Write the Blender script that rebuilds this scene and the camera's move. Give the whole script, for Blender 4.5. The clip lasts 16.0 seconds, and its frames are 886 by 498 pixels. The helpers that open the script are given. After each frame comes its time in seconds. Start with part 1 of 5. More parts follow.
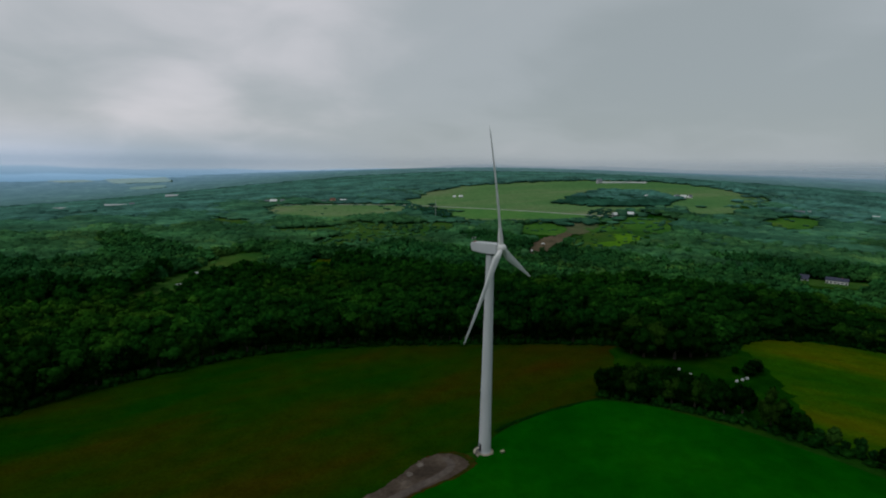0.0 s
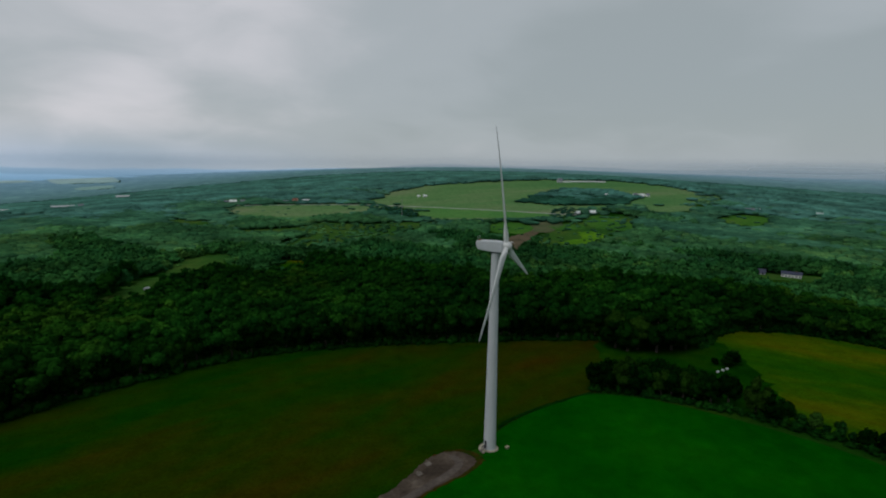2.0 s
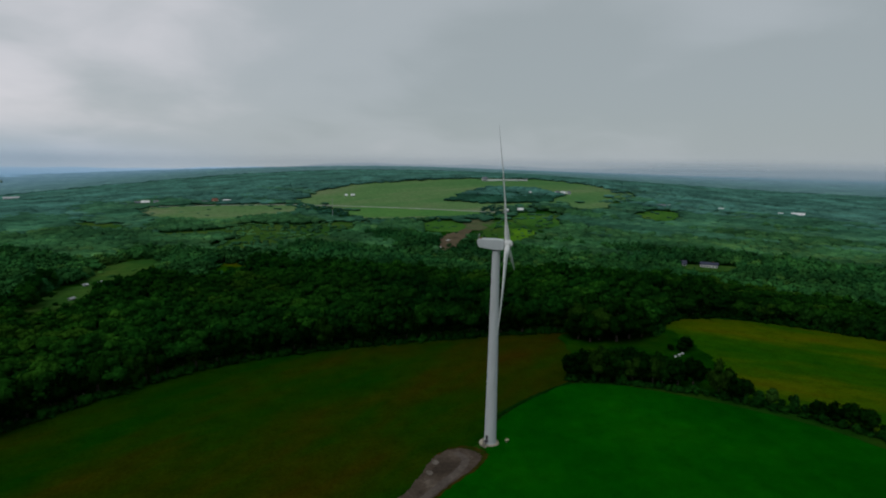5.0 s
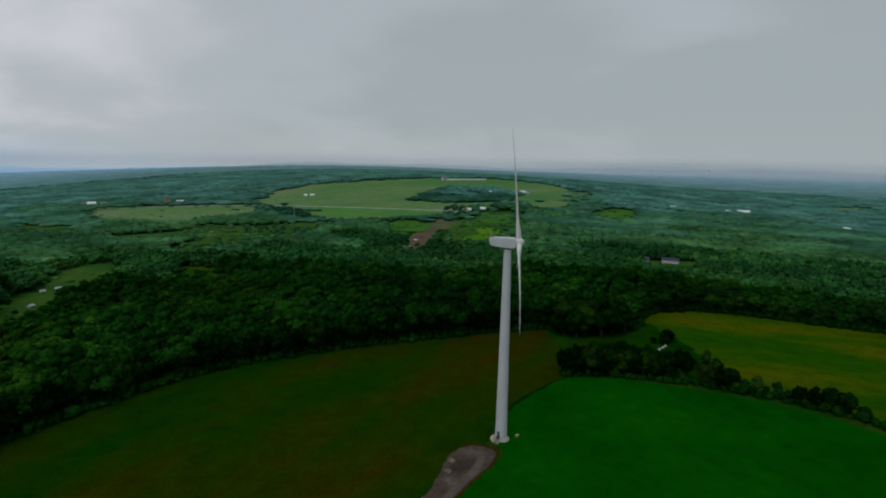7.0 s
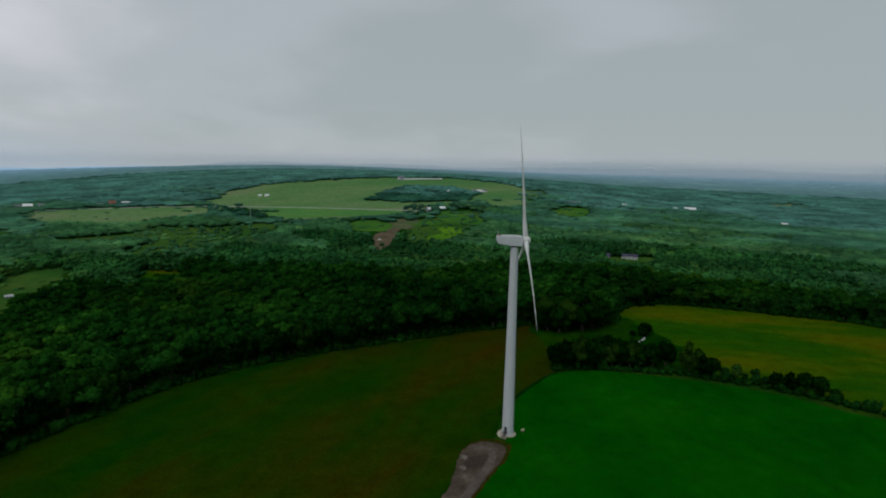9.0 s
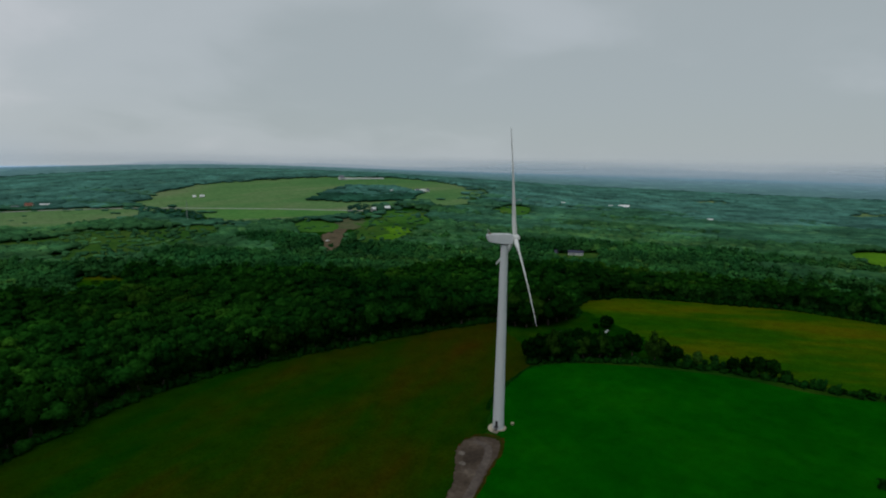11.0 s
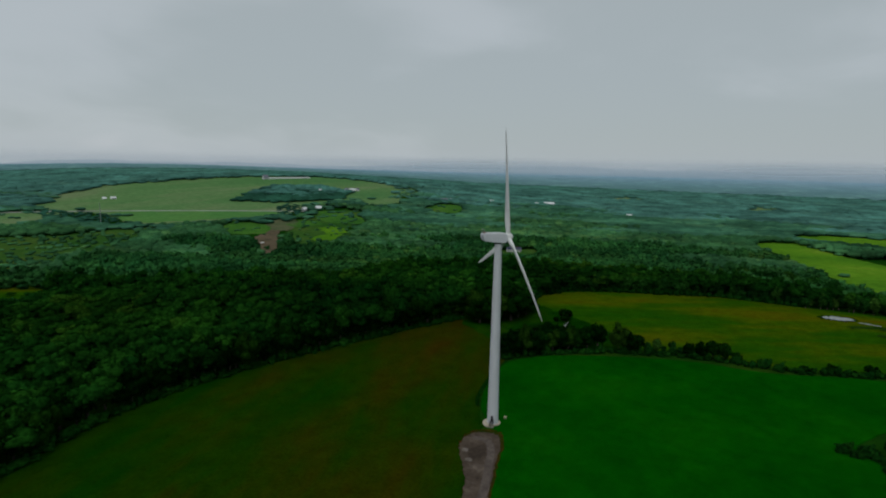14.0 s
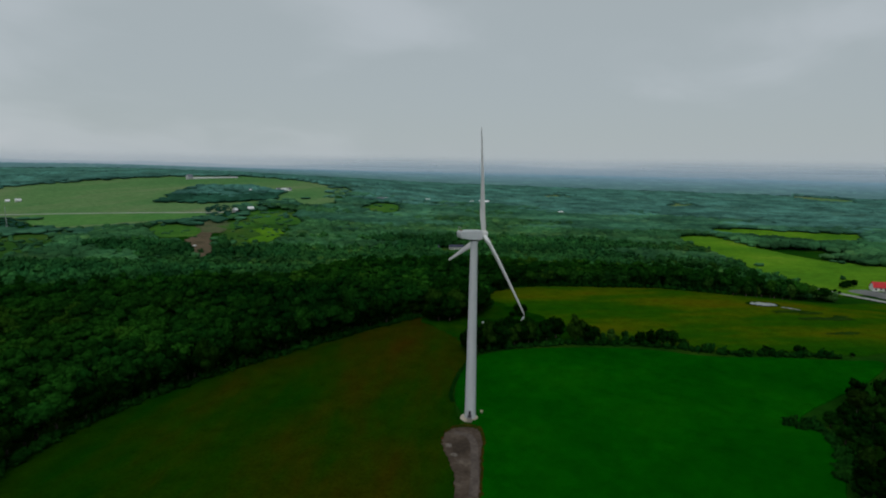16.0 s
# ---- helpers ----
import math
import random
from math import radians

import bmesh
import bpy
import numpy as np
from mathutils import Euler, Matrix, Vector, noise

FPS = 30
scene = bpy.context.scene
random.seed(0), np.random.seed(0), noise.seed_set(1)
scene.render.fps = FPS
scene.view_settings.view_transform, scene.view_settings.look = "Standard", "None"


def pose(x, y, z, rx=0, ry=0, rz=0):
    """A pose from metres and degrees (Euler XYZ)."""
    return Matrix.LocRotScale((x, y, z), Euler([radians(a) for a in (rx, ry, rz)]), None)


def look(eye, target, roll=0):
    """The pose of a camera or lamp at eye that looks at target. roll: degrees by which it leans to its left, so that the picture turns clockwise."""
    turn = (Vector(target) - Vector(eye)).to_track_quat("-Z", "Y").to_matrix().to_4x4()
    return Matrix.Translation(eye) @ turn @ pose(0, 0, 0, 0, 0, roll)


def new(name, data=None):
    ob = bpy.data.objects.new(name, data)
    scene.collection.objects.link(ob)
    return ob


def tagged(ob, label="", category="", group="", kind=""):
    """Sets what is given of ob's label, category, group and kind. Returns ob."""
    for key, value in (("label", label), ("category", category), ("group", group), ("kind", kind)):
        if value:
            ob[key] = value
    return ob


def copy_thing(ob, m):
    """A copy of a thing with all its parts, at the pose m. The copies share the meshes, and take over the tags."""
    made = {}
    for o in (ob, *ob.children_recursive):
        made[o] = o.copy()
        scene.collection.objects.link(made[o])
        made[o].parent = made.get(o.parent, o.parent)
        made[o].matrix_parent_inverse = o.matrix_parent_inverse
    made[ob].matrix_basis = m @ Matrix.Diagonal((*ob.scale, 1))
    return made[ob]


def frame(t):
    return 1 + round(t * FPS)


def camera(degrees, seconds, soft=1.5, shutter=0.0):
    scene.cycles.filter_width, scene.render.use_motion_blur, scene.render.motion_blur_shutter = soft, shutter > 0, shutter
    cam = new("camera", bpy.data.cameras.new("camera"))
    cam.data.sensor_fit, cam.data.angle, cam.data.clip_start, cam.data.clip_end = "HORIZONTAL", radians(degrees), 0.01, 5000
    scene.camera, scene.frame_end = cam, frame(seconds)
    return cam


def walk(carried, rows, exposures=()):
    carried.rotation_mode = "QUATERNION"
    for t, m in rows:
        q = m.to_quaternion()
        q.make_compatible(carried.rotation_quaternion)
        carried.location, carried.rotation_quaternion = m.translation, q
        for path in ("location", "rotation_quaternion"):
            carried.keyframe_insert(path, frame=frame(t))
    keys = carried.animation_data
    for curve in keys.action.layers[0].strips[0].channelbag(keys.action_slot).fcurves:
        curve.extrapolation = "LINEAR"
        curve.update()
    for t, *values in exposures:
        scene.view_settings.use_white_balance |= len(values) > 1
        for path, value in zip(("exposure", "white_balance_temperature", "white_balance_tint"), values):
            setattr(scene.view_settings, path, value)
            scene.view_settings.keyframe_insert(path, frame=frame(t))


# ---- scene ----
cam = camera(78.1, 16.0, soft=2.0)
METRES, EYE, TILT, LEAN, TURN = 134.0, 91.0, 0.0, 0.0, 0.0
ROWS = [
    (0.0, 0.0, 0.0, 0.0, 0.13, -8.97, -0.83),
    (0.5, -0.0252, -0.0002, -0.0006, -0.98, -8.98, -0.84),
    (1.0, -0.051, -0.001, -0.001, -1.8, -8.99, -0.82),
    (1.5, -0.079, -0.0007, -0.0026, -2.91, -8.96, -0.87),
    (2.0, -0.1058, 0.0002, -0.0032, -4.25, -8.94, -0.86),
    (2.5, -0.1354, 0.0013, -0.004, -5.64, -8.94, -0.87),
    (3.0, -0.1668, 0.0035, -0.0037, -7.02, -8.94, -0.9),
    (3.5, -0.1968, 0.0063, -0.0046, -8.55, -8.92, -0.91),
    (4.0, -0.2293, 0.0102, -0.0042, -10.23, -8.93, -0.93),
    (6.5, -0.3933, 0.046, -0.0057, -16.37, -8.92, -0.98),
    (7.0, -0.4269, 0.0536, -0.007, -17.8, -8.91, -0.99),
    (7.5, -0.4594, 0.0629, -0.0079, -19.26, -8.91, -1.0),
    (8.0, -0.4916, 0.0726, -0.0089, -20.74, -8.87, -0.98),
    (8.5, -0.5237, 0.0832, -0.0099, -22.07, -8.84, -0.98),
    (9.0, -0.5559, 0.0935, -0.0096, -23.03, -8.87, -0.97),
    (11.5, -0.7079, 0.156, -0.0108, -31.78, -8.82, -0.97),
    (12.0, -0.7353, 0.171, -0.0103, -33.73, -8.83, -0.95),
    (12.5, -0.7623, 0.1868, -0.0097, -35.51, -8.82, -0.93),
    (13.0, -0.7881, 0.2025, -0.0095, -36.48, -8.82, -0.91),
    (13.5, -0.8117, 0.2181, -0.0097, -37.16, -8.8, -0.9),
    (14.0, -0.8366, 0.2348, -0.0087, -38.14, -8.83, -0.91),
    (14.5, -0.8604, 0.252, -0.0099, -39.52, -8.82, -0.88),
    (15.0, -0.8839, 0.2699, -0.0101, -42.03, -8.82, -0.85),
    (15.5, -0.9064, 0.2878, -0.0106, -44.49, -8.83, -0.83),
    (16.0, -0.9289, 0.307, -0.0116, -45.57, -8.83, -0.83),
]
walk(cam, [(t, pose(0, 0, EYE, TILT, LEAN, TURN) @ pose(METRES * x, METRES * y, METRES * z, 90 + pitch, roll, yaw)) for t, x, y, z, yaw, pitch, roll in ROWS],
     exposures=[(0, 0.0), (4, 0.05), (8, 0.12), (12, 0.18), (16, 0.22)])

# ---- world, sun ----
def world_sky():
    world = bpy.data.worlds.new("overcast_sky")
    scene.world = world
    world.use_nodes = True
    nt = world.node_tree
    nt.nodes.clear()
    N, L = nt.nodes.new, nt.links.new
    out, bg = N("ShaderNodeOutputWorld"), N("ShaderNodeBackground")
    L(bg.outputs[0], out.inputs[0])
    sky = N("ShaderNodeTexSky")
    sky.sky_type, sky.sun_disc = "NISHITA", False
    sky.sun_elevation, sky.sun_rotation = radians(50), radians(SUN_TURN)
    clear = N("ShaderNodeVectorMath")
    clear.operation = "SCALE"
    clear.inputs["Scale"].default_value = 0.08
    L(sky.outputs[0], clear.inputs[0])
    co = N("ShaderNodeTexCoord")
    sep = N("ShaderNodeSeparateXYZ")
    L(co.outputs["Generated"], sep.inputs[0])

    def calc(op, a, b, clamp=False):
        n = N("ShaderNodeMath")
        n.operation, n.use_clamp = op, clamp
        for k, v in enumerate((a, b)):
            if isinstance(v, (int, float)):
                n.inputs[k].default_value = v
            else:
                L(v, n.inputs[k])
        return n.outputs[0]

    # the cloud deck as a sheet overhead: direction divided by its height
    up = calc("ADD", calc("MAXIMUM", sep.outputs[2], 0.0), 0.30)
    flat = N("ShaderNodeCombineXYZ")
    L(calc("DIVIDE", sep.outputs[0], up), flat.inputs[0])
    L(calc("DIVIDE", sep.outputs[1], up), flat.inputs[1])
    swing = N("ShaderNodeVectorRotate")
    swing.rotation_type = "Z_AXIS"
    swing.inputs["Angle"].default_value = radians(-16)
    L(flat.outputs[0], swing.inputs["Vector"])
    big, fine = N("ShaderNodeTexNoise"), N("ShaderNodeTexNoise")
    for n, s, d, r in ((big, 0.75, 2.0, 0.40), (fine, 2.2, 5.0, 0.50)):
        n.inputs["Scale"].default_value, n.inputs["Detail"].default_value, n.inputs["Roughness"].default_value = s, d, r
        n.inputs["Distortion"].default_value = 0.35
        L(swing.outputs[0], n.inputs["Vector"])
    mix = calc("ADD", calc("MULTIPLY", big.outputs[0], 0.72), calc("MULTIPLY", fine.outputs[0], 0.28))
    # thinner cloud towards the north-west
    west = calc("ADD", calc("MULTIPLY", sep.outputs[0], -0.78), calc("MULTIPLY", sep.outputs[1], 0.30))
    mix = calc("ADD", mix, calc("SUBTRACT", calc("MULTIPLY", west, 0.27), 0.03))
    ramp = N("ShaderNodeValToRGB")
    ramp.color_ramp.interpolation = "EASE"
    e = ramp.color_ramp.elements
    e[0].position, e[0].color = 0.36, (0.325, 0.368, 0.385, 1)
    e[1].position, e[1].color = 0.79, (0.65, 0.64, 0.68, 1)
    m = e.new(0.52)
    m.color = (0.385, 0.425, 0.450, 1)
    L(mix, ramp.inputs[0])
    # clearer, bluer air low over the valley, grey murk low elsewhere
    low = calc("SUBTRACT", 1.0, calc("DIVIDE", calc("MAXIMUM", sep.outputs[2], 0.0), 0.075), True)
    low = calc("MULTIPLY", low, low)
    hazy = N("ShaderNodeMix")
    hazy.data_type = "RGBA"
    murk = N("ShaderNodeMix")
    murk.data_type = "RGBA"
    murk.inputs[6].default_value, murk.inputs[7].default_value = (0.345, 0.392, 0.430, 1), (0.33, 0.48, 0.68, 1)
    L(calc("MULTIPLY", calc("SUBTRACT", west, 0.36), 2.4, True), murk.inputs[0])
    L(murk.outputs[2], hazy.inputs[7])
    L(calc("MULTIPLY", low, 0.75), hazy.inputs[0])
    L(ramp.outputs[0], hazy.inputs[6])
    both = N("ShaderNodeMix")
    both.data_type = "RGBA"
    both.inputs[0].default_value = 0.93
    L(clear.outputs[0], both.inputs[6])
    L(hazy.outputs[2], both.inputs[7])
    L(both.outputs[2], bg.inputs[0])
    bg.inputs[1].default_value = SKY


SUN_TURN, SKY = -132.0, 1.0
world_sky()
sun = new("sun", bpy.data.lights.new("sun", "SUN"))
sun.data.energy, sun.data.angle, sun.data.color = 0.9, radians(35), (1.0, 0.97, 0.92)
sun.matrix_world = look((-330, -300, 560), (0, 0, 0))


# ---- materials ----
def material(name, rough=0.8, metal=0.0, sheen=0.0, sheen_tint=(0.5, 0.6, 0.7), spec=0.3):
    mat = bpy.data.materials.new(name)
    mat.use_nodes = True
    b = mat.node_tree.nodes["Principled BSDF"]
    b.inputs["Roughness"].default_value, b.inputs["Metallic"].default_value = rough, metal
    b.inputs["Specular IOR Level"].default_value = spec
    if sheen:
        b.inputs["Sheen Weight"].default_value = sheen
        b.inputs["Sheen Roughness"].default_value = 0.6
        b.inputs["Sheen Tint"].default_value = (*sheen_tint, 1)
    return mat, mat.node_tree.nodes, mat.node_tree.links, b


def place_noise(N, L, scale, detail=5.0, rough=0.6, stretch=(1, 1, 1), turn=0.0):
    g, mp, n = N.new("ShaderNodeNewGeometry"), N.new("ShaderNodeMapping"), N.new("ShaderNodeTexNoise")
    mp.vector_type = "TEXTURE"
    mp.inputs["Scale"].default_value = [1 / k for k in stretch]
    mp.inputs["Rotation"].default_value = (0, 0, radians(turn))
    L.new(g.outputs["Position"], mp.inputs[0])
    L.new(mp.outputs[0], n.inputs["Vector"])
    n.inputs["Scale"].default_value, n.inputs["Detail"].default_value, n.inputs["Roughness"].default_value = scale, detail, rough
    return n.outputs[0]


def colours(N, L, value, stops):
    r = N.new("ShaderNodeValToRGB")
    e = r.color_ramp.elements
    e[0].position, e[0].color = stops[0][0], (*stops[0][1], 1)
    e[1].position, e[1].color = stops[-1][0], (*stops[-1][1], 1)
    for p, c in stops[1:-1]:
        e.new(p).color = (*c, 1)
    L.new(value, r.inputs[0])
    return r.outputs[0]


def blend(N, L, a, b, how, amount=1.0):
    m = N.new("ShaderNodeMix")
    m.data_type, m.blend_type = "RGBA", how
    for k, v in ((0, amount), (6, a), (7, b)):
        if isinstance(v, (int, float)):
            m.inputs[k].default_value = v
        elif isinstance(v, tuple):
            m.inputs[k].default_value = (*v, 1)
        else:
            L.new(v, m.inputs[k])
    return m.outputs[2]


def relief(N, L, b, value, distance, strength=0.6):
    n = N.new("ShaderNodeBump")
    n.inputs["Strength"].default_value, n.inputs["Distance"].default_value = strength, distance
    L.new(value, n.inputs["Height"])
    L.new(n.outputs[0], b.inputs["Normal"])


def grassland(name, stops, scale=0.018, fine=(0.75, 1.25), sheen=0.0, stretch=(1, 1, 1), turn=0.0, streak=0.0, dry=None):
    """A field: wide stains, middle patches and fine grain; dry: the middle and half-widths of its parched part."""
    mat, N, L, b = material(name, 0.95, sheen=sheen, sheen_tint=(0.35, 0.7, 0.7), spec=0.0)
    wide = place_noise(N, L, scale, 6, 0.62, stretch, turn)
    if dry:
        cx, cy, rx, ry, lean = dry
        g, off, rot, mp, ln, mr, add = (N.new("ShaderNode" + k) for k in ("NewGeometry", "VectorMath", "VectorRotate", "VectorMath", "VectorMath", "MapRange", "Math"))
        off.operation, mp.operation, ln.operation = "SUBTRACT", "MULTIPLY", "LENGTH"
        off.inputs[1].default_value, mp.inputs[1].default_value = (cx, cy, 0), (1 / rx, 1 / ry, 0)
        rot.rotation_type = "Z_AXIS"
        rot.inputs["Angle"].default_value = radians(-lean)
        L.new(g.outputs["Position"], off.inputs[0])
        L.new(off.outputs[0], rot.inputs["Vector"])
        L.new(rot.outputs[0], mp.inputs[0])
        L.new(mp.outputs[0], ln.inputs[0])
        L.new(ln.outputs["Value"], mr.inputs[0])
        mr.inputs[1].default_value, mr.inputs[2].default_value, mr.inputs[3].default_value, mr.inputs[4].default_value = 0.1, 1.25, 0.05, -0.09
        L.new(wide, add.inputs[0])
        L.new(mr.outputs[0], add.inputs[1])
        wide = add.outputs[0]
    col = colours(N, L, wide, stops)
    grey = lambda v: (v, v, v)
    grain = colours(N, L, place_noise(N, L, 0.9, 6, 0.75), [(0.3, grey(fine[0])), (0.7, grey(fine[1]))])
    col = blend(N, L, col, grain, "MULTIPLY")
    mid = colours(N, L, place_noise(N, L, 0.12, 5, 0.7), [(0.3, grey(0.78)), (0.7, grey(1.2))])
    col = blend(N, L, col, mid, "MULTIPLY")
    if streak:
        rows = colours(N, L, place_noise(N, L, 0.25, 3, 0.6, (1, 0.06, 1), turn), [(0.35, grey(1 - streak)), (0.65, grey(1 + streak))])
        col = blend(N, L, col, rows, "MULTIPLY")
    L.new(col, b.inputs["Base Color"])
    relief(N, L, b, place_noise(N, L, 1.6, 5, 0.8), 0.25, 0.5)
    return mat


LEAFY = 0.8


def foliage(name, dark, light, odd, grain=1.0, single=False):
    """Leaves: a tint from tree to tree, from clump to clump and a fine grain."""
    mat, N, L, b = material(name, 0.75, spec=0.0)
    if single:
        tree = N.new("ShaderNodeObjectInfo").outputs["Random"]
    else:
        a = N.new("ShaderNodeAttribute")
        a.attribute_name = "tree"
        tree = a.outputs["Fac"]
    col = colours(N, L, tree, [(0.0, dark), (0.55, tuple((p + q) / 2 for p, q in zip(dark, light))), (0.86, light), (0.99, odd)])
    grey = lambda v: (v, v, v)
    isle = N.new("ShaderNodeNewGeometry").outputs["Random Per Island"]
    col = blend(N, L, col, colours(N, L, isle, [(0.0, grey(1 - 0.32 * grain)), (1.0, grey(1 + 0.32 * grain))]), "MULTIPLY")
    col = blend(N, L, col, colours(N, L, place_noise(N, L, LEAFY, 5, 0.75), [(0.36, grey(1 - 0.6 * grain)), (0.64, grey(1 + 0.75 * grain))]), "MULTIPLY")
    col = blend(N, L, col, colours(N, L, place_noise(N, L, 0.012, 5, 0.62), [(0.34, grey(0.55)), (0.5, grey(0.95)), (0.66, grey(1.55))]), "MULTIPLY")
    L.new(col, b.inputs["Base Color"])
    relief(N, L, b, place_noise(N, L, 1.7, 4, 0.8), 0.6, 0.8 * grain)
    return mat


def plain(name, col, rough=0.6, metal=0.0, wear=0.15, scale=1.5, spec=0.3, stretch=(1, 1, 1)):
    mat, N, L, b = material(name, rough, metal, spec=spec)
    grey = lambda v: (v, v, v)
    c = blend(N, L, tuple(col), colours(N, L, place_noise(N, L, scale, 6, 0.65, stretch), [(0.3, grey(1 - wear)), (0.7, grey(1 + wear))]), "MULTIPLY")
    c = blend(N, L, c, colours(N, L, place_noise(N, L, scale * 0.13, 4, 0.6, stretch), [(0.3, grey(1 - wear)), (0.7, grey(1 + wear))]), "MULTIPLY")
    L.new(c, b.inputs["Base Color"])
    return mat


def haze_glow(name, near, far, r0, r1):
    """Distance seen through thick air, the haze painted as a glow: its colour pales with the way out from the middle of
    the land.
    """
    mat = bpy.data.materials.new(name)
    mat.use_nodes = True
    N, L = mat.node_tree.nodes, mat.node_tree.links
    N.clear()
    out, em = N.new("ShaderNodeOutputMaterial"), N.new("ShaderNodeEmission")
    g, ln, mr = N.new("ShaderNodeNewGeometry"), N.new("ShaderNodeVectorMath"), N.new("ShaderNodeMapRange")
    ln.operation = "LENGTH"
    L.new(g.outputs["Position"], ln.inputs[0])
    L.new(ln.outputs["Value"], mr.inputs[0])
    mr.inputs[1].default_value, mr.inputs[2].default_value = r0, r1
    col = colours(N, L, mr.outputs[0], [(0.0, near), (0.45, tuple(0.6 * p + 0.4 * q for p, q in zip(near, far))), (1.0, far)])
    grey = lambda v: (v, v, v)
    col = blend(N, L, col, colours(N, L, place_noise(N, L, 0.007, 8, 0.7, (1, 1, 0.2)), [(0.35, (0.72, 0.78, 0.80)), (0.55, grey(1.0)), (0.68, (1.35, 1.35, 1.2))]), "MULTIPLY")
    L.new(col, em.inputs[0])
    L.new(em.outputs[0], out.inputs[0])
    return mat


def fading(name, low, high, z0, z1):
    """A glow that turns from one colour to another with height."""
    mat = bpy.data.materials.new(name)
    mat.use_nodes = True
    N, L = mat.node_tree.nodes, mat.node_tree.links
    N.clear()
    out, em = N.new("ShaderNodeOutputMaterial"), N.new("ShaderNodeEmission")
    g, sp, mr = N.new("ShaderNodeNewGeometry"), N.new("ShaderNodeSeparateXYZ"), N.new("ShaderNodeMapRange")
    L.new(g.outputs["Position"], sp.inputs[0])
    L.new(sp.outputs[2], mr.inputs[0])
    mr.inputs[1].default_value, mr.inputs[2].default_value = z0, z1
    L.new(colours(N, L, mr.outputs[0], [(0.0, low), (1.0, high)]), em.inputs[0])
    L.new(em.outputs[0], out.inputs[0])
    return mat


M_GROUND = grassland("rough_grass", [(0.3, (0.003, 0.030, 0.002)), (0.5, (0.008, 0.044, 0.003)), (0.7, (0.022, 0.055, 0.004))], 0.012)
M_ROUGH = grassland("scrub_grass", [(0.3, (0.016, 0.068, 0.012)), (0.5, (0.032, 0.088, 0.015)), (0.7, (0.060, 0.100, 0.020))], 0.014)
M_CROP = grassland("green_crop", [(0.3, (0.0006, 0.043, 0.0006)), (0.5, (0.0012, 0.056, 0.0006)), (0.7, (0.0034, 0.072, 0.0008))], 0.02, (0.9, 1.1))
M_HAY = grassland("hay_meadow_grass", [(0.35, (0.0030, 0.030, 0.0005)), (0.45, (0.009, 0.030, 0.0005)), (0.54, (0.0175, 0.026, 0.0007)), (0.68, (0.029, 0.019, 0.001))], 0.02, (0.7, 1.3), stretch=(0.35, 1.0, 1), turn=38, dry=(-25, 190, 140, 58, 34))
M_PASTURE = grassland("pasture_grass", [(0.34, (0.006, 0.052, 0.001)), (0.46, (0.016, 0.062, 0.001)), (0.56, (0.044, 0.070, 0.001)), (0.70, (0.074, 0.062, 0.002))], 0.02, (0.75, 1.25), stretch=(0.35, 1.0, 1), turn=-38)
M_CORNER = grassland("dark_green_grass", [(0.3, (0.0012, 0.020, 0.0006)), (0.5, (0.004, 0.034, 0.0008)), (0.7, (0.012, 0.040, 0.001))], 0.03, (0.7, 1.3))
# the two hill grasses are paled and blued, distance haze put into their colour
M_HILL_HAZE = grassland("hill_pasture_hazed", [(0.33, (0.062, 0.162, 0.054)), (0.5, (0.088, 0.180, 0.064)), (0.66, (0.145, 0.188, 0.095))], 0.006, (0.85, 1.15), stretch=(0.4, 1, 1), turn=10, streak=0.06)
M_UNDER_HAZE = grassland("road_pasture_hazed", [(0.33, (0.052, 0.165, 0.042)), (0.55, (0.078, 0.190, 0.050)), (0.7, (0.120, 0.190, 0.065))], 0.01, (0.85, 1.15))
M_TILLED = grassland("tilled_ground", [(0.35, (0.050, 0.085, 0.035)), (0.55, (0.085, 0.100, 0.050)), (0.7, (0.11, 0.105, 0.065))], 0.02, (0.8, 1.2))
M_BRIGHT = grassland("bright_meadow", [(0.33, (0.045, 0.14, 0.010)), (0.6, (0.085, 0.20, 0.012)), (0.75, (0.13, 0.21, 0.020))], 0.012, (0.8, 1.2))
M_LUSH = grassland("lush_meadow", [(0.33, (0.024, 0.100, 0.016)), (0.55, (0.046, 0.132, 0.020)), (0.72, (0.084, 0.145, 0.026))], 0.014, (0.75, 1.25))
# far field colour with blue-green haze painted in
M_PALE_HAZE = grassland("pale_field_hazed", [(0.35, (0.07, 0.19, 0.16)), (0.6, (0.16, 0.26, 0.15)), (0.7, (0.28, 0.31, 0.18))], 0.006, (0.9, 1.1))
# valley fields that glow, with the haze painted into the emission
M_VALLEY_GLOW = haze_glow("distant_fields_haze_glow", (0.105, 0.205, 0.175), (0.215, 0.310, 0.330), 2200, 4600)
M_SOIL = grassland("bare_soil", [(0.35, (0.075, 0.066, 0.040)), (0.6, (0.125, 0.095, 0.065)), (0.72, (0.06, 0.11, 0.03))], 0.05, (0.8, 1.2))
M_GRAVEL = grassland("gravel", [(0.34, (0.046, 0.036, 0.028)), (0.55, (0.072, 0.056, 0.043)), (0.7, (0.12, 0.098, 0.080))], 0.13, (0.7, 1.3))
M_RUBBLE = grassland("pale_rubble", [(0.34, (0.09, 0.078, 0.066)), (0.7, (0.17, 0.15, 0.13))], 0.3, (0.7, 1.3))
M_WHEELED = grassland("worn_gravel", [(0.34, (0.066, 0.054, 0.046)), (0.7, (0.11, 0.092, 0.080))], 0.2, (0.75, 1.25))
